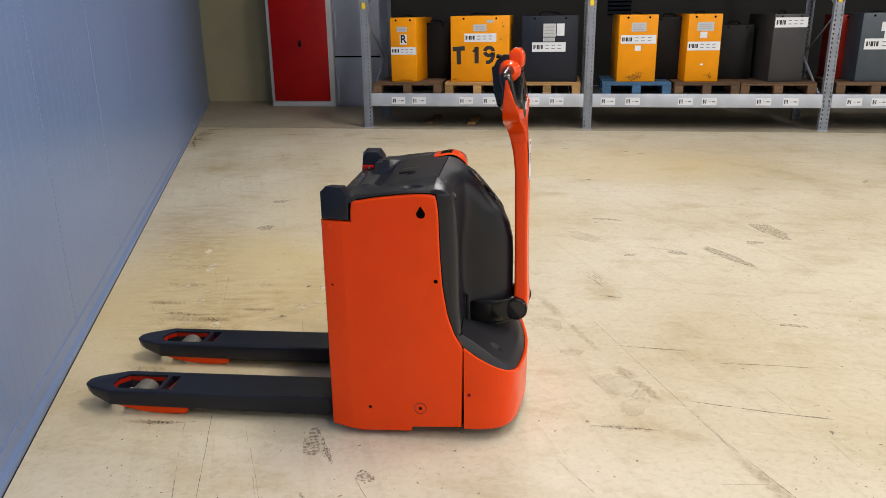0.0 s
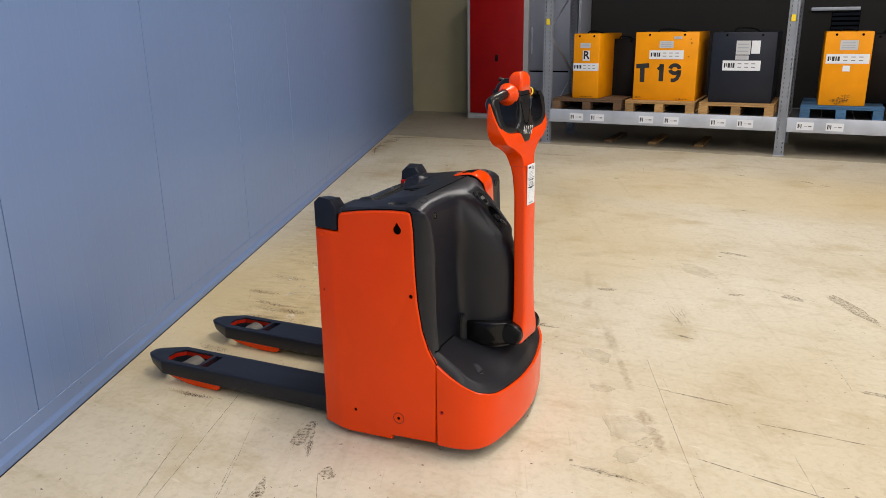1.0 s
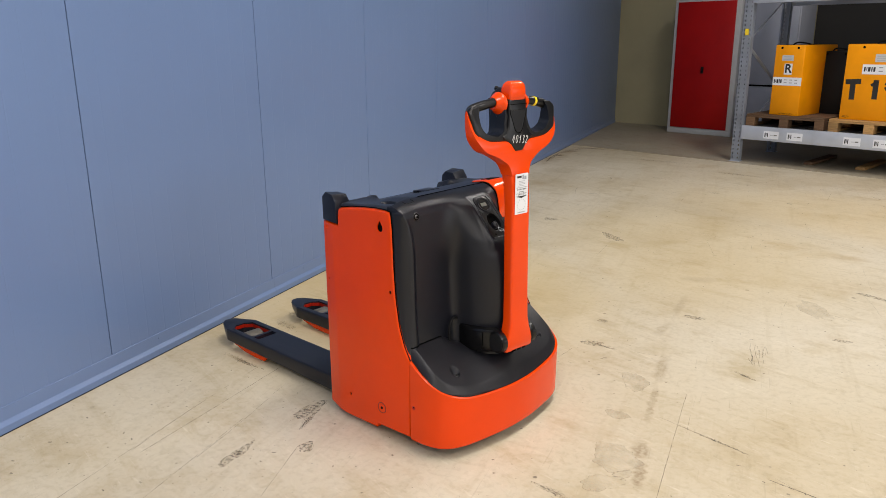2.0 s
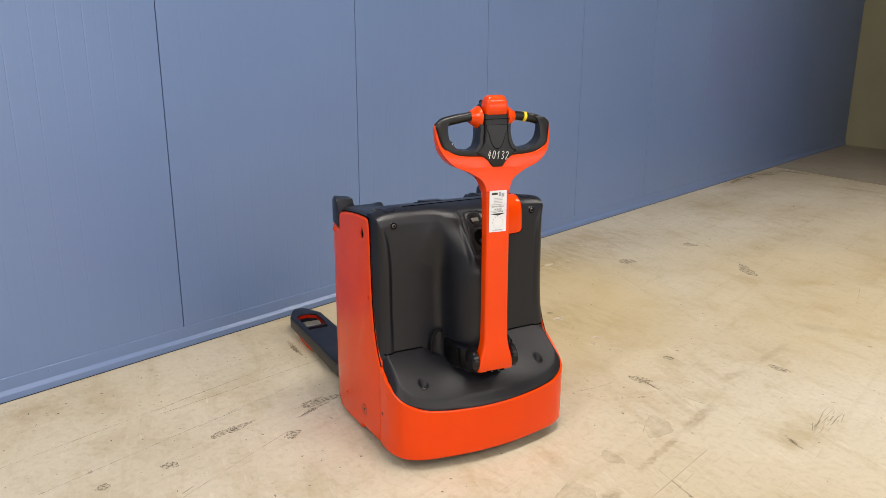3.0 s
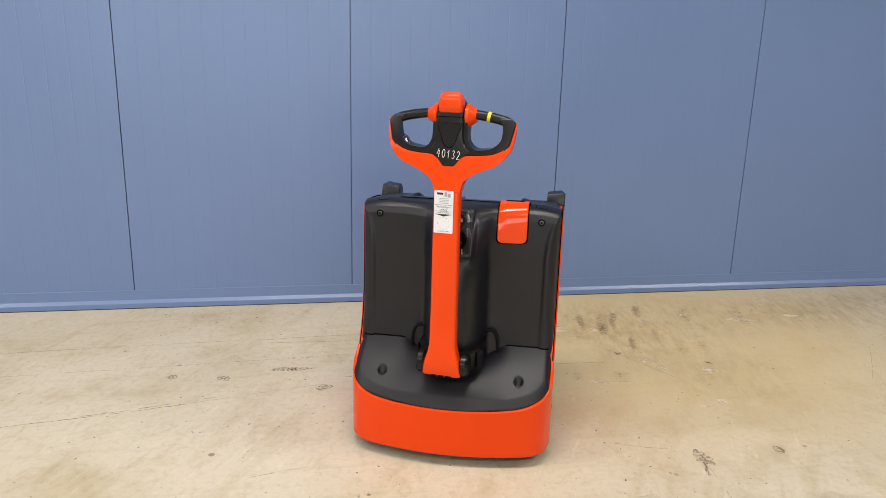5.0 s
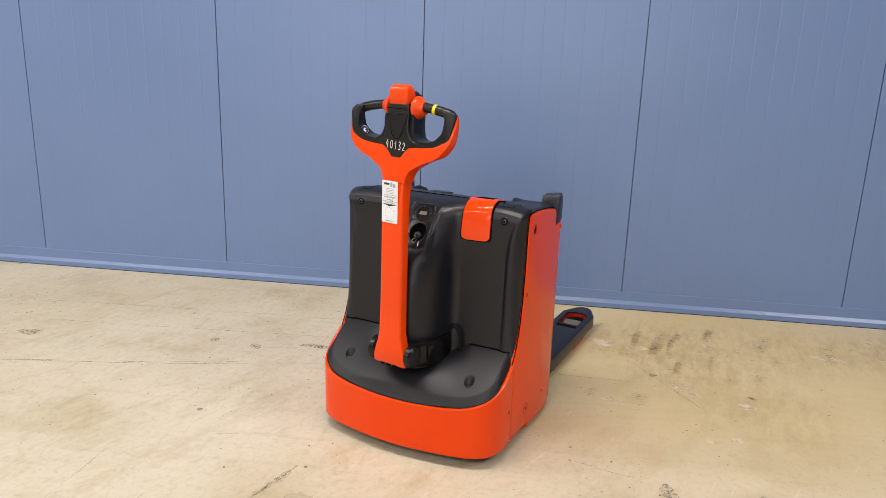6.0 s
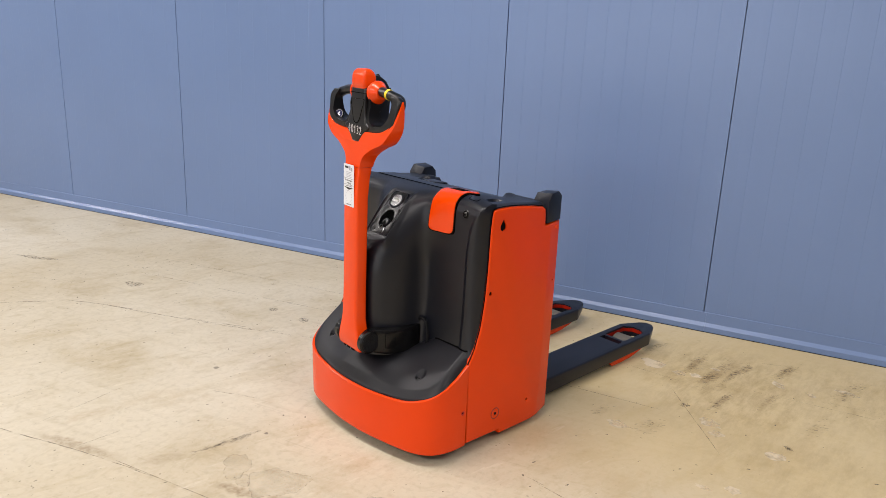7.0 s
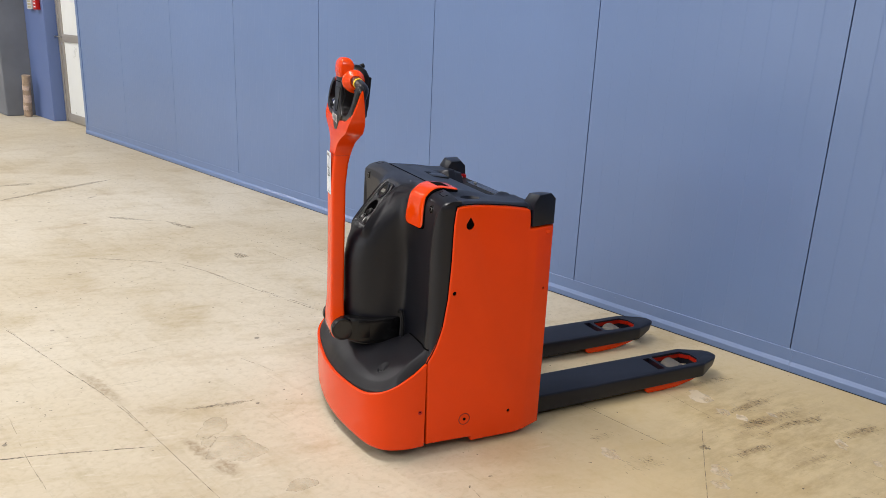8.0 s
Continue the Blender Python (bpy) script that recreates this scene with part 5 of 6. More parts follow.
YOKE = [(0.120, -0.100), (0.150, -0.109), (0.190, -0.1145), (0.225, -0.1135), (0.255, -0.107), (0.280, -0.095), (0.300, -0.083), (0.318, -0.074), (0.336, -0.064), (0.318, -0.058), (0.29, -0.050)]


def yoke():
    turned = Matrix.Translation((0.22, 0, 0)) @ pose(0, 0, 0, 0, 0, -6) @ Matrix.Translation((-0.22, 0, 0))
    half = [tuple(p) for p in curve_through(YOKE, 5)]
    outline = half + [(x, -y) for x, y in half[::-1]]
    rings = []
    for z, grow in ((0.324, 0.97), (0.329, 1.0), (0.335, 1.012), (0.350, 1.015), (0.398, 1.015), (0.406, 1.005), (0.4105, 0.985), (0.412, 0.95)):
        rings.append([(0.225 + (x - 0.225) * grow, y * grow, z + 0.02 * max(0, x - 0.2) + (0.16 * max(0, x - 0.27) if z < 0.34 else 0)) for x, y in outline])
    bm = loft(rings)
    ob = part("yoke", bm, YOKE_BLACK, truck, "black plastic yoke round the tower foot", turned)
    for s in (-1, 1):
        part("pivot_cap", disc((0.325, s * 0.0745, 0.375), (0, 1, 0), 0.0405, 0.026, 40, bevel=0.005), YOKE_BLACK, ob)
        part("pivot_disc", disc((0.325, s * 0.0872, 0.375), (0, 1, 0), 0.032, 0.002, 32, bevel=0.001), GLASS_BLACK, ob)
        pad = block(-0.019, 0.019, -0.0015, 0.0015, -0.028, 0.028, 0.001)
        part("yoke_pad", pad, YOKE_BLACK, ob, "", pose(0.258, s * 0.1100, 0.376, 0, 0, -s * 14))
        path = curve_through([(0.140, s * 0.092, 0.405), (0.143, s * 0.110, 0.430), (0.146, s * 0.133, 0.434), (0.147, s * 0.148, 0.418), (0.148, s * 0.155, 0.392), (0.148, s * 0.156, 0.36), (0.148, s * 0.154, 0.31)], 6)
        part("cable", tube(path, 0.0050, 12), CABLE, truck, "black cable loop")


yoke()

# ---- the tiller: shaft, handle frame, grips and switches ----
TY = 0.0
TURNED = Matrix.Translation((0.22, 0, 0)) @ pose(0, 0, 0, 0, 0, -6) @ Matrix.Translation((-0.22, 0, 0))


def shaft():
    rows = [(0.337, 0.322, 0.353, 0.062), (0.343, 0.318, 0.358, 0.0665), (0.365, 0.314, 0.3615, 0.0665), (0.392, 0.313, 0.3625, 0.059), (0.42, 0.313, 0.362, 0.0500), (0.45, 0.3135, 0.360, 0.0445),
            (0.55, 0.313, 0.357, 0.043), (0.70, 0.311, 0.3555, 0.0425), (0.865, 0.3085, 0.3555, 0.042), (0.93, 0.301, 0.3525, 0.0415), (0.966, 0.293, 0.348, 0.0425)]
    rings = []
    for z, x0, x1, w in rows:
        c, h = (x0 + x1) / 2, (x1 - x0) / 2
        rings.append([(c + a, TY + b, z) for a, b in rounded(h, w, min(h, w) * 0.42, 4)])
    return part("tiller", loft(rings), ORANGE_SATIN, truck, "upright orange tiller arm", TURNED)


tiller = shaft()
part("pivot_gap", block(0.330, 0.3575, TY - 0.034, TY + 0.034, 0.3345, 0.3415, 0.0015), HOLE, tiller)
for y in (-0.014, 0.012):
    part("pivot_screw", disc((0.3570, TY + y, 0.3385), (1, 0, 0), 0.0032, 0.003, 10), SCREW, tiller)

OUTER = [(0.0425, 0.966), (0.046, 0.985), (0.056, 1.004), (0.073, 1.017), (0.105, 1.035), (0.152, 1.055), (0.187, 1.091), (0.201, 1.127), (0.207, 1.170), (0.205, 1.187)]
INNER = [(0.2040, 1.183), (0.1965, 1.155), (0.182, 1.114), (0.146, 1.0915), (0.104, 1.084), (0.056, 1.081), (0.040, 1.074), (0.018, 1.047)]


def bend(v, back, fore):
    """Bows the handle: x of a point from its place across (0 at the back, 1 at the front) at its y and z."""
    a = min(1, max(0, (abs(v.co.y) - 0.05) / 0.11))
    a = a * a * (3 - 2 * a)
    x0 = between(v.co.z, [(0.96, 0.2935), (1.0, 0.283), (1.05, 0.270), (1.09, 0.262), (1.2, 0.256)]) * (1 - a)
    x0 += between(v.co.z, [(0.96, 0.2935), (1.04, 0.275), (1.08, 0.278), (1.12, 0.283), (1.17, 0.289), (1.19, 0.292)]) * a + back
    x1 = between(v.co.z, [(0.96, 0.3480), (1.0, 0.3430), (1.05, 0.3360), (1.10, 0.3320), (1.20, 0.3240)]) * (1 - a)
    x1 += between(v.co.z, [(0.96, 0.3480), (1.04, 0.336), (1.08, 0.334), (1.12, 0.329), (1.17, 0.318), (1.19, 0.310)]) * a + fore
    v.co.x = x0 + (x1 - x0) * v.co.x


def plate(outline, bevel, segments):
    bm = prism(outline, 0.0, 1.0, "x")
    for v in bm.verts:
        v.co.x *= 0.06
    rim = [e for e in bm.edges if abs(e.verts[0].co.x - e.verts[1].co.x) < 1e-6]
    bmesh.ops.bevel(bm, geom=rim, offset=bevel, segments=segments, affect="EDGES", profile=0.5, clamp_overlap=True)
    for v in bm.verts:
        v.co.x /= 0.06
    return bm


def handle():
    outer = [tuple(p) for p in curve_through(OUTER, 4)]
    inner = [tuple(p) for p in curve_through(INNER, 4)]
    shell_half = outer + inner
    # the left half runs from the shaft out to the tip and back to the V; the right half mirrors it
    outline = [(-y, z) for y, z in shell_half] + [(y, z) for y, z in shell_half[::-1]]
    bm = plate(outline, 0.0135, 5)
    for v in bm.verts:
        rise = min(1, max(0, (v.co.z - 1.07) / 0.08)) * min(1, max(0, (abs(v.co.y) - 0.11) / 0.08))
        bend(v, 0.003, -0.013 * rise * rise * (3 - 2 * rise))
    part("handle_shell", bm, ORANGE_SATIN, tiller, "orange outer shell of the handle")
    # the black loop behind and inside the shell, with its two openings
    rim = [(p.x + 0.004 * min(1, max(0, (1.175 - p.y) / 0.05)), p.y - 0.004) for p in curve_through(INNER[:-1][::-1], 4)] + [(0.2015, 1.188), (0.186, 1.199), (0.15, 1.200), (0.10, 1.206), (0.05, 1.210)]
    bm = plate([(-y, z) for y, z in rim] + [(y, z) for y, z in rim[::-1]], 0.010, 4)
    for v in bm.verts:
        bend(v, -0.004, -0.003)
    frame_ob = part("handle_frame", bm, GRIP, tiller, "black closed handle loop")
    hole = [(0.166, 1.152), (0.161, 1.131), (0.138, 1.109), (0.110, 1.102), (0.085, 1.101), (0.066, 1.114), (0.057, 1.14), (0.056, 1.215), (0.075, 1.225), (0.110, 1.225), (0.140, 1.22), (0.164, 1.180)]
    grown = [tuple(p) for p in curve_through(hole + hole[:1], 4)][:-1]
    cut(frame_ob, prism([(y, z) for y, z in grown], 0.1, 0.5, "x"), prism([(-y, z) for y, z in grown], 0.1, 0.5, "x"))
    part("shell_joint", loft([[(c, TY + b, z) for c, b in [(0.321 + a, b) for a, b in rounded(0.0276, 0.0428, 0.012, 4)]] for z in (0.9652, 0.9660)]), SHADED_ORANGE, tiller)
    # the head column with its V-shaped foot
    front = [(-0.041, 1.216), (-0.043, 1.15), (-0.046, 1.126), (-0.055, 1.107), (-0.072, 1.097), (-0.068, 1.089), (-0.050, 1.078), (-0.036, 1.068), (-0.016, 1.046), (0.016, 1.046), (0.036, 1.068), (0.050, 1.078), (0.068, 1.089), (0.072, 1.097), (0.055, 1.107), (0.046, 1.126), (0.043, 1.15), (0.041, 1.216)]
    bm = prism([(TY + a, b) for a, b in front], 0.240, 0.336, "x", 0.006, 3)
    for v in bm.verts:
        v.co.x += between(v.co.z, [(1.04, 0.004), (1.10, -0.002), (1.21, -0.010)])
        if v.co.x < 0.28:
            v.co.x += between(v.co.z, [(1.04, 0.03), (1.12, 0.0), (1.2, -0.004)])
    col = part("head_column", bm, GRIP, tiller, "dark grey tiller head")
    flap = [(-0.037, 1.180), (-0.035, 1.166), (-0.029, 1.152), (-0.024, 1.136), (-0.016, 1.116), (-0.006, 1.107), (0.006, 1.107), (0.016, 1.116), (0.024, 1.136), (0.029, 1.152), (0.035, 1.166), (0.037, 1.180)]
    for grow, lift, mat, label in ((1.05, 0.0030, HOLE, ""), (1.0, 0.0038, GRIP, "smooth dark insert on the head")):
        bm = prism([(TY + a * grow, 1.15 + (b - 1.15) * grow) for a, b in flap], -0.004, 0.0, "x")
        for v in bm.verts:
            v.co.x += 0.333 + lift + between(v.co.z, [(1.04, 0.004), (1.10, -0.002), (1.21, -0.010)])
        part("head_flap" if label else "flap_gap", bm, mat, col, label)
    groove = [(0.3368 + between(b, [(1.04, 0.004), (1.10, -0.002), (1.21, -0.010)]), a * 1.03, 1.15 + (b - 1.15) * 1.03) for a, b in [tuple(p) for p in curve_through(flap, 4)]]
    part("flap_groove", tube(groove, 0.0009, 6), HOLE, col)
    part("head_joint", block(0.300, 0.3285, TY - 0.0435, TY + 0.0435, 1.1985, 1.2005), HOLE, col)
    # the belly switch on top
    rows = [(1.213, 0.277, 0.3260, 0.0365), (1.217, 0.277, 0.3290, 0.0380), (1.232, 0.278, 0.3315, 0.0385), (1.252, 0.281, 0.3305, 0.0370), (1.263, 0.286, 0.327, 0.0340), (1.271, 0.294, 0.320, 0.028), (1.2740, 0.300, 0.314, 0.022)]
    rings = []
    for z, x0, x1, w in rows:
        c, h = (x0 + x1) / 2, (x1 - x0) / 2
        rings.append([(c + a, TY + b, z) for a, b in rounded(h, w, min(h, w) * 0.42, 5)])
    part("belly_switch", loft(rings), ORANGE_SATIN, col, "rounded orange belly switch on top of the tiller")
    bm = loft([[(c + a, TY + b, z) for a, b in rounded(h, w, 0.01, 4)] for z, c, h, w in ((1.16, 0.268, 0.032, 0.0440), (1.215, 0.264, 0.032, 0.0430), (1.236, 0.268, 0.026, 0.039), (1.252, 0.277, 0.016, 0.030))])
    part("rear_hood", bm, GRIP, col)
    part("horn_button", tube([(0.262, TY - 0.012, 1.240), (0.248, TY - 0.016, 1.247), (0.240, TY - 0.018, 1.249)], [0.006, 0.007, 0.0075], 12), CHASSIS, col)
    for s in (-1, 1):
        rings = []
        for d, r in ((0.0, 0.031), (0.003, 0.0345), (0.009, 0.0345), (0.015, 0.031), (0.022, 0.025), (0.034, 0.019)):
            y = TY + s * (0.044 + d)
            rings.append([(0.285 + r * (1.05 + 0.12 * math.cos(a)) * math.cos(a), y, 1.2035 + r * (1.02 if math.sin(a) > 0 else 1.12) * math.sin(a)) for a in np.linspace(0, 2 * math.pi, 41)[:-1]])
        part("throttle_wheel", loft(rings), ORANGE_SATIN, col, "orange butterfly throttle")
    # grip sleeves, tape and badge
    for s in (-1, 1):
        seg = curve_through([(0.288, s * 0.070, 1.207), (0.288, s * 0.11, 1.202), (0.286, s * 0.150, 1.1945), (0.286, s * 0.174, 1.187), (0.292, s * 0.186, 1.175), (0.298, s * 0.188, 1.160)], 5)
        part("grip_sleeve", tube(seg, [0.0150] * 6 + [0.0155] * 6 + [0.016] * (len(seg) - 12), 18), GRIP, frame_ob, "fine ribbed black grip")
    part("tape_band", tube([(0.288, 0.112, 1.2017), (0.2875, 0.122, 1.1998)], 0.0166, 20), YELLOW_TAPE, frame_ob, "band of yellow tape on the grip")
    seat = Matrix.Translation((0.3105, TY - 0.1475, 1.1180)) @ Vector((0.62, 0.62, 0.48)).to_track_quat("Z", "Y").to_matrix().to_4x4() @ Matrix.Diagonal((1.1, 1.3, 1, 1))
    part("badge_seat", disc((0, 0, -0.005), (0, 0, 1), 0.0150, 0.010, 24, bevel=0.002), GRIP, frame_ob, "", seat)
    part("badge", disc((0, 0, 0.0004), (0, 0, 1), 0.0112, 0.0012, 24), BADGE, frame_ob, "small blue oval badge", seat)
    part("badge_ring", loft([[(r * math.cos(a), r * math.sin(a), z) for a in np.linspace(0, 6.283, 25)[:-1]] for r, z in ((0.0118, 0.0002), (0.0116, 0.0014), (0.0108, 0.0014), (0.0105, 0.0008))], True, False), STEEL, frame_ob, "", seat)
    part("badge_mark", prism([(-0.006, -0.002), (0.002, -0.006), (0.005, -0.003), (0.001, 0.0), (0.004, 0.005), (0.0, 0.006), (-0.003, 0.001)], 0.0009, 0.0013, "z"), PAPER, frame_ob, "", seat)
    # the number, painted by hand: strokes in a box one wide and one high for each figure
    figures = {"4": [[(0.45, 1.0), (0.05, 0.35), (0.75, 0.42)], [(0.62, 0.78), (0.50, 0.0)]],
               "0": [[(0.45 + 0.34 * math.cos(a), 0.5 + 0.48 * math.sin(a)) for a in np.linspace(1.3, 7.7, 15)]],
               "1": [[(0.15, 0.65), (0.50, 1.0), (0.45, 0.0)]],
               "3": [[(0.10, 0.90), (0.45, 1.0), (0.70, 0.78), (0.35, 0.55), (0.70, 0.30), (0.45, 0.02), (0.05, 0.12)]],
               "2": [[(0.08, 0.78), (0.35, 1.0), (0.68, 0.75), (0.40, 0.35), (0.05, 0.02), (0.80, 0.08)]]}
    out = bmesh.new()
    for k, figure in enumerate("40132"):
        for line in figures[figure]:
            pts = curve_through(line, 3) if len(line) > 3 else [Vector(p) for p in line]
            pts = [Vector((-0.0375 + 0.0160 * k + 0.0126 * p.x + 0.0030 * p.y, -0.0085 + 0.0262 * p.y - 0.0014 * k)) for p in pts]
            rows = []
            for n, p in enumerate(pts):
                way = (pts[min(n + 1, len(pts) - 1)] - pts[max(n - 1, 0)]).normalized()
                side = Vector((-way.y, way.x)) * 0.0009
                rows.append([(p.x + side.x, p.y + side.y, 0.0008), (p.x - side.x, p.y - side.y, 0.0008), (p.x - side.x, p.y - side.y, 0.0), (p.x + side.x, p.y + side.y, 0.0)])
            loft(rows, bm=out)
    part("number", out, CHALK, col, "hand-painted white number 40132", Matrix.Translation((0.3390, TY, 1.0835)) @ pose(0, 0, 0, 0, 3.4, 0) @ FACING)


handle()


def inspection_label():
    m = Matrix.Translation((0.3565, TY - 0.005, 0.903)) @ pose(0, 0, 0, 0, 0, 0) @ FACING
    ob = part("inspection_label", prism(rounded(0.0312, 0.069, 0.003), 0.0, 0.0006, "z"), PAPER, tiller, "white printed inspection sticker", m)

    def bar(x0, x1, y0, y1, mat=INK):
        part("print_bar", block(x0, x1, y0, y1, 0.0006, 0.0009), mat, ob)
    bar(-0.023, -0.002, 0.055, 0.062)
    bar(0.002, 0.010, 0.050, 0.064, LOCKER)
    bar(0.012, 0.022, 0.048, 0.060, LOCKER)
    for k in range(4):
        bar(-0.014 - 0.002 * (k % 2), 0.016, 0.0425 - 0.005 * k, 0.0440 - 0.005 * k, LOCKER)
    bar(-0.029, 0.029, 0.0222, 0.0230)
    writing("Sachkundigen-", 0.0088, INK, ob, pose(0, 0.0165, 0.0008), 0.0001, "lettering", "", 1.0, 0.92)
    writing("prüfung", 0.0088, INK, ob, pose(0, 0.0075, 0.0008), 0.0001, "lettering", "", 1.0, 0.92)
    bar(-0.029, 0.029, 0.0015, 0.0022)
    writing("nächste Prüfung", 0.0062, INK, ob, pose(0, -0.002, 0.0008), 0.0001, "lettering", "", 1.0, 0.95)
    part("arrow", prism([(-0.029, -0.007), (0.029, -0.007), (0.0, -0.0145)], 0.0006, 0.0009, "z"), INK, ob)
    for k in range(12):
        a = k * math.pi / 6
        part("dial_mark", block(-0.0025, 0.0025, -0.0003, 0.0003, 0.0006, 0.0009), INK, ob, "", pose(0.019 * math.cos(a), -0.037 + 0.019 * math.sin(a), 0, 0, 0, math.degrees(a) + 90))
    writing("bei Bedarf früher", 0.0056, INK, ob, pose(0, -0.0625, 0.0008), 0.0001, "lettering", "", 1.0, 0.95)


inspection_label()

# ---- the storage bay: rack, pallets, traction batteries, cabinets ----
def upright(parent, u, v, height, face):
    """A perforated rack post, open at the back; face = 1 looks out of the bay."""
    w, d, t = 0.05, 0.07, 0.004
    bm = bmesh.new()
    xs = [-w, -0.036, -0.023, 0.023, 0.036, w]
    zs = [0.0]
    while zs[-1] < height - 0.06:
        zs += [zs[-1] + 0.028, zs[-1] + 0.050]
    zs.append(height)
    grid = [[bm.verts.new((x, 0, z)) for x in xs] for z in zs]
    for j in range(len(zs) - 1):
        for i in range(5):
            if i in (1, 3) and j % 2 == 1:
                continue
            bm.faces.new((grid[j][i], grid[j][i + 1], grid[j + 1][i + 1], grid[j + 1][i]))
    for x in (-w, w):
        q = [bm.verts.new(p) for p in ((x, 0, 0), (x, d, 0), (x, d, height), (x, 0, height))]
        bm.faces.new(q)
        q = [bm.verts.new(p) for p in ((x, d, 0), (x * 0.6, d, 0), (x * 0.6, d, height), (x, d, height))]
        bm.faces.new(q)
    bmesh.ops.solidify(bm, geom=bm.faces[:], thickness=0.002)
    m = pose(u, v, 0.008) if face > 0 else pose(u, v, 0.008, 0, 0, 180)
    post = part("post", bm, GALV, parent, "galvanised perforated rack post", m, smooth=False)
    part("foot_plate", block(-0.06, 0.06, -0.015, 0.085, -0.006, 0.0), GALV, post)
    return post


def rack():
    ob = thing("pallet_rack", "galvanised steel pallet rack with one loaded level", "rack", NORTH)
    bays = [0.02, 2.745, 5.455, 8.18, 10.9]
    for u in bays:
        front = upright(ob, u, 0.0, 2.6, 1)
        upright(ob, u, 1.1, 2.6, -1)
        part("tag", block(-0.022, 0.022, -0.004, -0.0025, 1.43, 1.50), YELLOW_TAPE, front, "yellow tag on the post")
        z = 0.25
        flip = 0
        while z < 2.4:
            a, b = ((0.03, z), (1.07, z + 0.55))
            if flip:
                a, b = (1.07, z), (0.03, z + 0.55)
            part("brace", tube([(u, a[0], a[1]), (u, b[0], b[1])], 0.016, 6, flat=0.5), GALV, ob)
            z += 0.55
            flip = 1 - flip
    for a, b in zip(bays, bays[1:]):
        for v0, v1 in ((-0.012, 0.038), (1.062, 1.112)):
            for z0, z1 in ((0.272, 0.428), (1.78, 1.91)):
                part("beam", block(a + 0.052, b - 0.052, v0, v1, z0, z1, 0.004), GALV, ob)
        n = 16
        w = (b - a - 0.11) / n
        for k in range(n):
            part("slat", block(a + 0.055 + k * w + 0.004, a + 0.055 + (k + 1) * w - 0.004, 0.038, 1.062, 0.405, 0.424, 0.002), DECKING, ob)
        # unseen upper level, added with its beams to keep light off the bay
        part("shade_shelf", block(a + 0.055, b - 0.055, 0.04, 1.06, 1.88, 1.905), DECKING, ob)
    random.seed(11)
    for u in (0.42, 0.68, 1.27, 1.56, 2.08, 2.37, 2.98, 3.27, 3.88, 4.15, 4.76, 5.06, 5.75, 6.02):
        tag = part("beam_label", block(u - 0.085, u + 0.085, -0.0145, -0.0125, 0.30, 0.385), PAPER, ob, "white location label on the beam")
        for a, b in ((0.072, 0.060), (0.054, 0.049), (0.043, 0.034)):
            part("print_bar", block(u - a, u - b, -0.0155, -0.0145, 0.318 + (0.012 if b == 0.049 else 0), 0.366), INK, tag)
        part("print_bar", block(u + 0.03, u + 0.065, -0.0155, -0.0145, 0.336, 0.348), PRINT, tag)
        part("print_bar", block(u - 0.008, u + 0.02, -0.0155, -0.0145, 0.338, 0.344), LOCKER, tag)


rack()


def pallet(u, width, mat, label, v=0.03, depth=1.0):
    ob = thing("pallet", label, "pallet", NORTH @ pose(u, v, 0.428), "pallets on the rack")
    h = width / 2
    for x in (-h + 0.05, 0, h - 0.05):
        for y in (0.06, depth / 2, depth - 0.06):
            part("pallet_block", block(x - 0.05, x + 0.05, y - 0.06, y + 0.06, 0.018, 0.096, 0.003, 1), mat, ob)
        part("bottom_board", block(x - 0.05, x + 0.05, 0, depth, 0, 0.018, 0.002, 1), mat, ob)
    for y in (0.0, depth / 2 - 0.06, depth - 0.12):
        part("stringer_board", block(-h, h, y, y + 0.12, 0.096, 0.114, 0.002, 1), mat, ob)
    n = 6
    for k in range(n):
        y = k * depth / n + 0.012
        part("top_board", block(-h, h, y, y + depth / n - 0.024, 0.114, 0.132, 0.002, 1), mat, ob)
    return ob


PALLETS = [(0.525, 0.86, WOOD_OLD, "old brown wooden pallet"), (1.40, 0.80, WOOD_NEW, "pale new wooden pallet"), (2.25, 0.80, WOOD_NEW, "pale new wooden pallet"),
           (3.31, 0.80, WOOD_BLUE, "blue painted wooden pallet"), (4.12, 0.74, WOOD_OLD, "old brown wooden pallet"), (4.92, 0.84, WOOD_OLD, "old brown wooden pallet"),
           (5.98, 0.86, WOOD_OLD, "old brown wooden pallet"), (6.95, 0.8, WOOD_OLD, "old brown wooden pallet")]
for u, w, mat, label in PALLETS:
    pallet(u, w, mat, label)


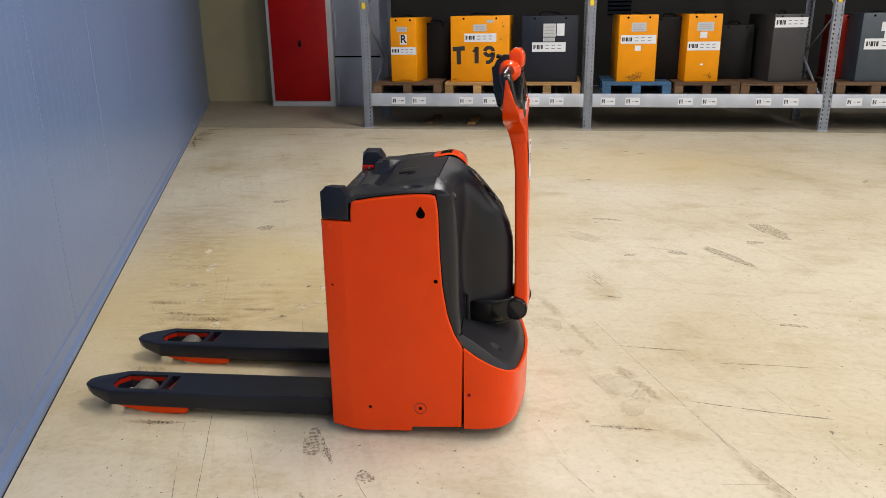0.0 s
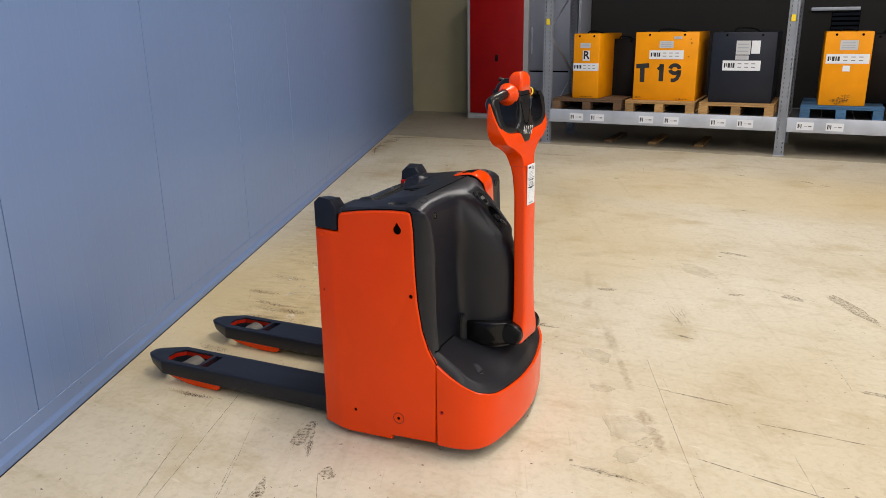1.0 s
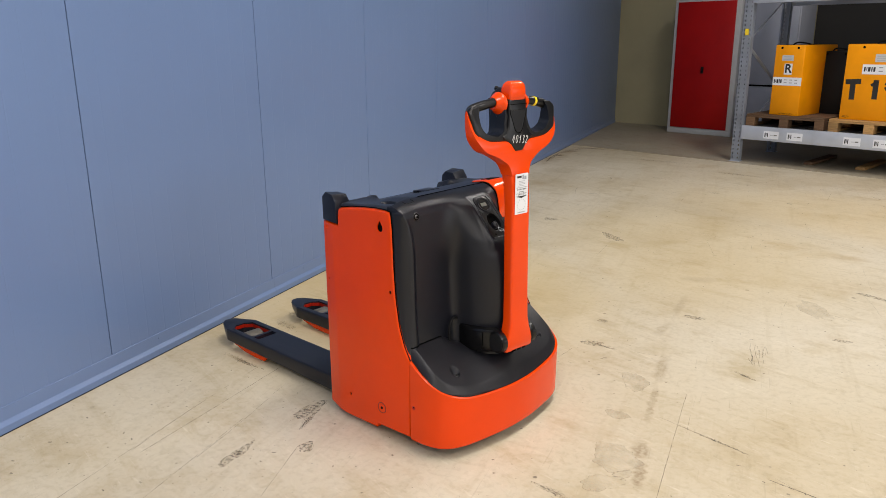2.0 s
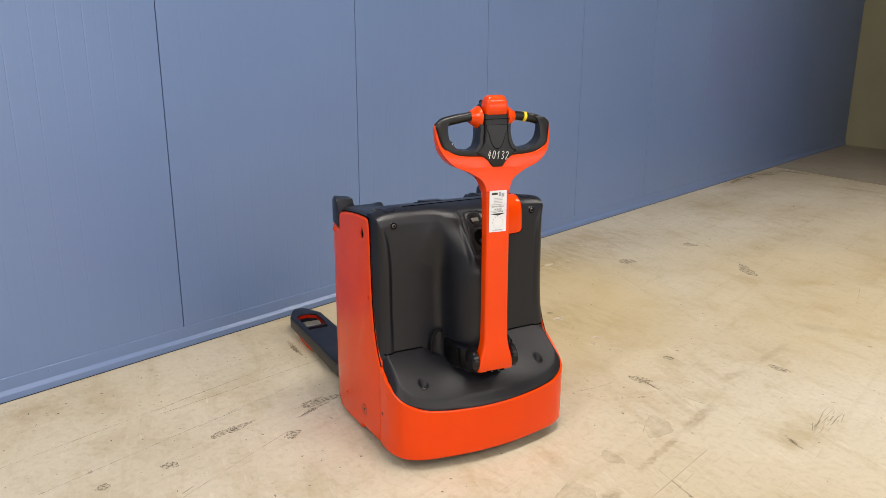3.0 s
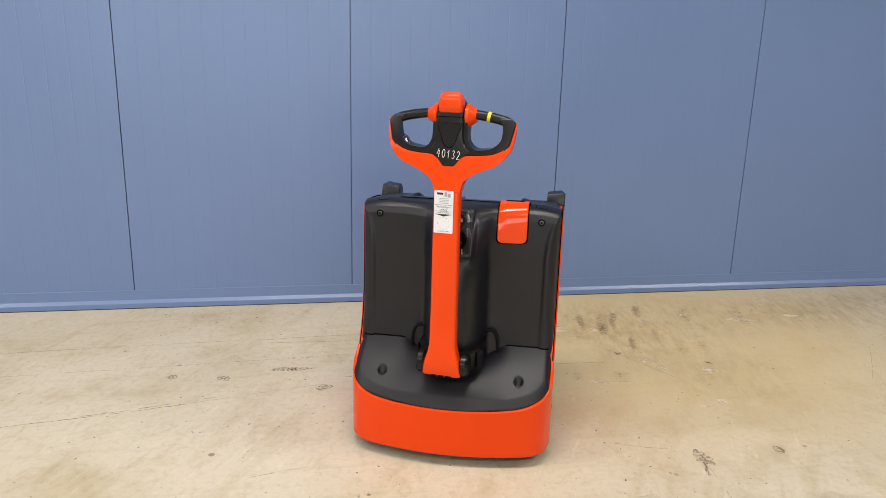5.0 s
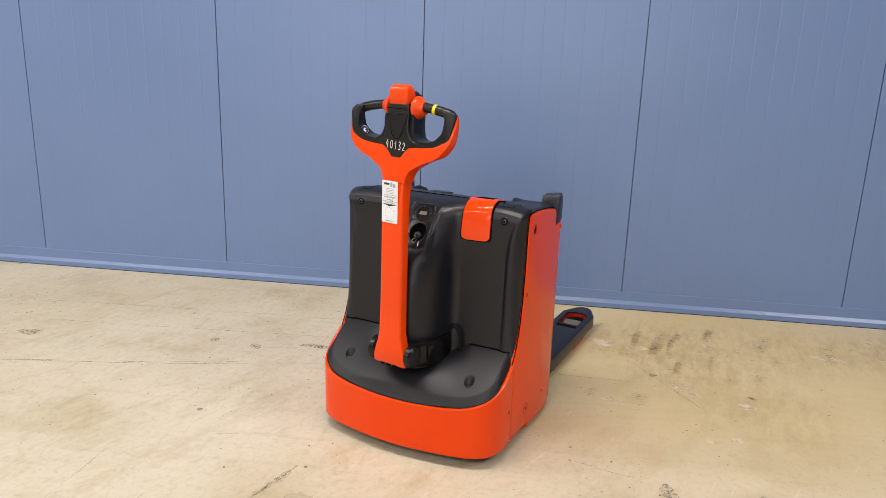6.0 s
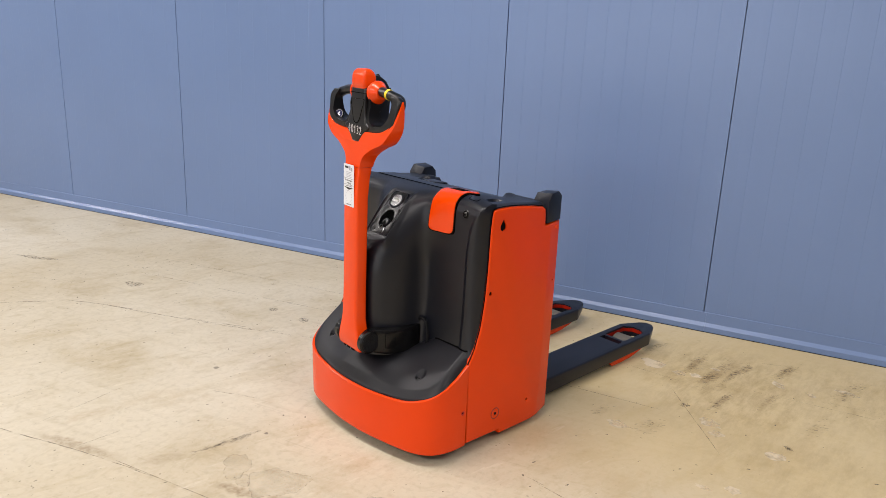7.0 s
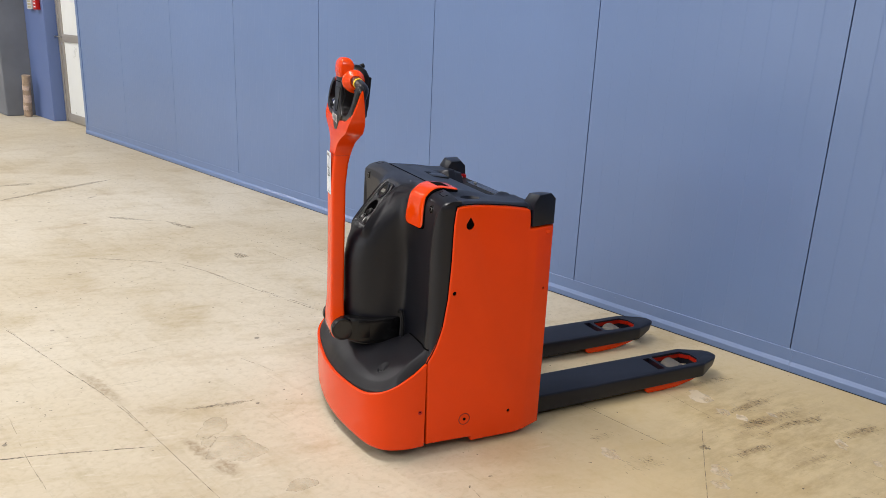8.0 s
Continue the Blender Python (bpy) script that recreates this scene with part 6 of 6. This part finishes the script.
def battery(u, width, height, depth, mat, label, v=0.12, turn=0.0, tags=(), lid=CHASSIS):
    """A traction battery: steel tray, cell lids, cables and plug."""
    ob = thing("traction_battery", label, "battery", NORTH @ pose(u, v, 0.560, 0, 0, turn), "batteries on the rack")
    h = width / 2
    case = block(-h, h, 0, depth, 0, height, 0.010)
    case = part("case", case, mat, ob)
    cut(case, block(-h + 0.012, h - 0.012, 0.012, depth - 0.012, height - 0.05, height + 0.1))
    for x in (-h * 0.55, h * 0.55):
        part("lifting_hole", disc((x, -0.0005, height - 0.032), (0, 1, 0), 0.013, 0.003, 16), HOLE, case)
    nx, ny = max(2, round(width / 0.2)), max(3, round(depth / 0.16))
    for i in range(nx):
        for j in range(ny):
            x, y = -h + 0.02 + (i + 0.5) * (width - 0.04) / nx, 0.02 + (j + 0.5) * (depth - 0.04) / ny
            sx, sy = (width - 0.04) / nx / 2 - 0.004, (depth - 0.04) / ny / 2 - 0.004
            cell = part("cell", block(x - sx, x + sx, y - sy, y + sy, height - 0.048, height - 0.014, 0.004, 1), lid, ob)
            part("plug", disc((x, y, height - 0.010), (0, 0, 1), 0.018, 0.014, 12), lid, cell)
    rise = random.uniform(0.005, 0.045)
    path = curve_through([(-h * 0.4, depth * 0.2, height - 0.02), (-h * 0.3, depth * 0.3, height + rise), (h * 0.2, depth * 0.35, height + rise * 0.8), (h * 0.4, depth * 0.55, height - 0.01)], 6)
    part("cable", tube(path, 0.009, 8), CABLE, ob)
    for x0, x1, z0, z1, kind in tags:
        tag = part("sticker", block(x0, x1, -0.0022, -0.0006, z0, z1), PAPER if kind != "grey" else LIGHT_GREY, case, "printed white sticker" if kind != "grey" else "grey data plate")
        if kind == "wide":
            w, hh = x1 - x0, z1 - z0
            for a, b in ((0.04, 0.08), (0.10, 0.12), (0.14, 0.20), (0.22, 0.25), (0.27, 0.32)):
                part("print_bar", block(x0 + w * a, x0 + w * b, -0.003, -0.0022, z0 + hh * (0.28 + 0.1 * (a == 0.10)), z1 - hh * 0.26), INK, tag)
            for a in (0.40, 0.58, 0.76):
                for b in (0.3, 0.65):
                    part("print_bar", block(x0 + w * a, x0 + w * (a + 0.10), -0.003, -0.0022, z0 + hh * b, z0 + hh * (b + 0.08)), PRINT, tag)
        elif kind == "grey":
            w, hh = x1 - x0, z1 - z0
            for b in (0.2, 0.45, 0.7):
                part("print_bar", block(x0 + w * 0.1, x0 + w * 0.85, -0.003, -0.0022, z0 + hh * b, z0 + hh * (b + 0.08)), LOCKER, tag)
    return ob, case


UP = Matrix(((1, 0, 0, 0), (0, 0, -1, 0), (0, 1, 0, 0), (0, 0, 0, 1)))
_, c1 = battery(0.476, 0.335, 0.77, 0.80, BATTERY_YELLOW, "tall yellow steel traction battery marked R", turn=-5.0,
                 tags=[(-0.08, 0.05, 0.60, 0.66, "grey"), (-0.163, 0.163, 0.33, 0.42, "wide"), (-0.045, 0.045, 0.45, 0.57, "plain")])
writing("R", 0.13, INK, c1, Matrix.Translation((0, -0.0024, 0.512)) @ UP, 0.0004, "lettering", "", 1.0, 1.0, 0.004)
_, c2 = battery(1.425, 0.72, 0.78, 0.82, BATTERY_YELLOW, "wide yellow steel traction battery marked T 19",
                 tags=[(-0.08, 0.08, 0.60, 0.68, "grey"), (-0.19, 0.20, 0.475, 0.575, "wide"), (0.08, 0.17, 0.70, 0.73, "grey")])


def stroke(points, width, name, parent, label):
    """A flat painted stroke on the battery's front: points are (u, z)."""
    pts = [Vector(p) for p in points]
    rows = []
    for i, p in enumerate(pts):
        way = (pts[min(i + 1, len(pts) - 1)] - pts[max(i - 1, 0)]).normalized()
        side = Vector((-way.y, way.x)) * width / 2
        rows.append([(p.x + side.x, -0.0014, p.y + side.y), (p.x - side.x, -0.0014, p.y - side.y), (p.x - side.x, 0.001, p.y - side.y), (p.x + side.x, 0.001, p.y + side.y)])
    part(name, loft(rows), INK, parent, label)


stroke([(-0.335, 0.392), (-0.185, 0.402)], 0.052, "lettering", c2, "stencilled black letter T, crossbar")
stroke([(-0.262, 0.375), (-0.258, 0.210)], 0.054, "lettering", c2, "stencilled black letter T, stem")
stroke([(-0.085, 0.360), (-0.055, 0.385), (-0.036, 0.415)], 0.030, "lettering", c2, "stencilled black figure 1, flag")
stroke([(-0.040, 0.418), (-0.040, 0.222)], 0.052, "lettering", c2, "stencilled black figure 1, stem")
for a0, a1 in ((5, 175), (190, 345)):
    stroke([(0.112 + 0.052 * math.cos(radians(a)), 0.362 + 0.046 * math.sin(radians(a))) for a in range(a0, a1 + 1, 12)], 0.044, "lettering", c2, "stencilled black figure 9, loop")
stroke([(0.165, 0.352), (0.162, 0.30), (0.142, 0.255), (0.112, 0.236), (0.074, 0.234)], 0.044, "lettering", c2, "stencilled black figure 9, tail")
battery(2.268, 0.675, 0.772, 0.80, BATTERY_DARK, "wide dark blue-grey traction battery",
        tags=[(-0.08, 0.07, 0.53, 0.68, "grey"), (0.08, 0.17, 0.54, 0.68, "plain"), (-0.21, 0.19, 0.355, 0.465, "wide"), (-0.08, 0.06, 0.475, 0.52, "grey")])
_, c4 = battery(3.30, 0.45, 0.77, 0.80, BATTERY_YELLOW, "tall yellow steel traction battery on a blue pallet", turn=2.0,
        tags=[(-0.08, 0.09, 0.58, 0.68, "grey"), (-0.20, 0.21, 0.44, 0.54, "wide"), (-0.03, 0.04, 0.36, 0.42, "plain")])
_, c5 = battery(4.055, 0.385, 0.77, 0.80, BATTERY_YELLOW, "tall yellow steel traction battery with scuffed front", turn=3.0,
        tags=[(-0.09, 0.10, 0.58, 0.68, "grey"), (-0.185, 0.185, 0.36, 0.46, "wide"), (-0.05, 0.03, 0.50, 0.57, "plain")])
battery(5.00, 0.39, 0.76, 0.80, BATTERY_GREY, "tall dark grey traction battery", turn=7.0, tags=[(-0.185, 0.185, 0.61, 0.72, "wide")])
battery(6.03, 0.54, 0.76, 0.80, BATTERY_SLATE, "slate grey traction battery with white stickers", turn=2.0,
        tags=[(-0.06, 0.20, 0.56, 0.66, "plain"), (-0.22, 0.25, 0.36, 0.48, "wide"), (-0.02, 0.2, 0.48, 0.56, "plain")])
battery(0.80, 0.36, 0.70, 0.40, CHASSIS, "dark traction battery behind the yellow one", v=0.62)
battery(3.72, 0.44, 0.74, 0.5, CHASSIS, "dark traction battery deep in the rack", v=0.50)
battery(4.50, 0.40, 0.64, 0.5, CHASSIS, "dark traction battery deep in the rack", v=0.50)
# this battery's orange is darkened to carry the shade deep in the rack
battery(5.70, 0.13, 0.74, 0.5, SHADED_ORANGE, "orange traction battery partly hidden in the rack, darkened for shade", v=0.52)


def scuff(case, x, z, wide, high, mat=SOOT):
    """A worn patch with a ragged outline on the front of a battery."""
    rim = [(x + wide * math.cos(a) * random.uniform(0.55, 1.1), z + high * math.sin(a) * random.uniform(0.55, 1.1)) for a in np.linspace(0, 2 * math.pi, 19)[:-1]]
    part("scuff", prism(rim, -0.0012, 0.001, "y"), mat, case, "worn patch in the paint")


for case, x, z, wide, high in ((c4, -0.02, 0.055, 0.10, 0.045), (c4, 0.04, 0.10, 0.06, 0.02), (c4, -0.17, 0.21, 0.010, 0.006), (c5, 0.06, 0.075, 0.05, 0.012), (c5, 0.10, 0.055, 0.02, 0.03), (c5, 0.09, 0.10, 0.03, 0.008),
                               (c2, 0.285, 0.655, 0.024, 0.015), (c2, 0.255, 0.505, 0.012, 0.010), (c2, 0.27, 0.70, 0.012, 0.012), (c2, -0.30, 0.03, 0.05, 0.012), (c2, 0.20, 0.02, 0.09, 0.010), (c1, 0.02, 0.02, 0.10, 0.010), (c1, 0.12, 0.72, 0.012, 0.008)):
    scuff(case, x, z, wide, high)
for x, z, wide, high in ((-0.01, 0.20, 0.022, 0.012), (-0.03, 0.51, 0.03, 0.010)):
    scuff(c5, x, z, wide, high, PAPER)

# a bar and a dark slatted vent on the wall behind the rack
vent = thing("wall_vent", "dark slatted vent under a grey steel bar on the wall", "vent", NORTH)
part("bar", block(2.84, 3.43, 2.715, 2.78, 1.578, 1.622, 0.004), GALV, vent, "grey steel bar")
part("backing", block(3.10, 3.44, 2.765, 2.78, 1.31, 1.56), HOLE, vent)
for k in range(4):
    z = 1.335 + k * 0.06
    part("slat", prism([(2.735, z), (2.741, z - 0.004), (2.766, z + 0.028), (2.766, z + 0.036)], 3.105, 3.435, "x"), BATTERY_DARK, vent)


def red_cabinet():
    ob = thing("steel_cabinet", "red double steel cabinet with a pale grey frame", "cabinet", NORTH @ pose(-1.53, 2.10, 0.004))
    part("body", block(-0.51, 0.51, 0.02, 0.6, 0.0, 1.95, 0.004), LIGHT_GREY, ob, "pale grey cabinet body")
    door = part("cabinet_door", block(-0.455, 0.435, 0.0, 0.022, 0.09, 1.92, 0.004), RED, ob, "red painted door")
    part("lock_plate", block(-0.022, 0.022, -0.006, 0.0, 0.90, 1.00, 0.003), CHASSIS, door)
    part("lock_knob", tube([(0.0, -0.004, 0.955), (0.0, -0.03, 0.955), (0.03, -0.036, 0.955)], 0.012, 10), CHASSIS, door)
    part("plinth", block(-0.50, 0.50, 0.004, 0.02, 0.004, 0.075, 0.002), LIGHT_GREY, ob)


def locker():
    ob = thing("locker", "blue-grey steel locker with two stacked doors", "locker", NORTH @ pose(-0.62, 2.16, 0.004))
    part("body", block(-0.40, 0.40, 0.02, 0.55, 0.0, 1.95, 0.004), LOCKER, ob)
    for z0, z1 in ((0.03, 0.74), (0.765, 1.93)):
        d = part("locker_door", block(-0.385, 0.385, 0.0, 0.022, z0, z1, 0.004), LOCKER, ob)
        part("handle", block(-0.355, -0.335, -0.03, 0.0, z0 + 0.25 * (z0 > 0.5) - (z0 < 0.5) * 0.0, z0 + 0.55 * (z1 - z0), 0.003), GALV, d)
    part("door_gap", block(-0.385, 0.385, 0.012, 0.0195, 0.741, 0.764), HOLE, ob)


red_cabinet()
locker()
for k in range(3):
    rail = thing("floor_rail", "pale timber bearer lying under the rack", "bearer", NORTH @ pose(0.75 + 0.55 * k, 0.30, 0.004, 0, 0, 0), "timbers under the rack")
    part("beam", block(-0.05, 0.05, 0.0, 0.8, 0.0, 0.03, 0.003), WOOD_NEW if k else WOOD_OLD, rail)
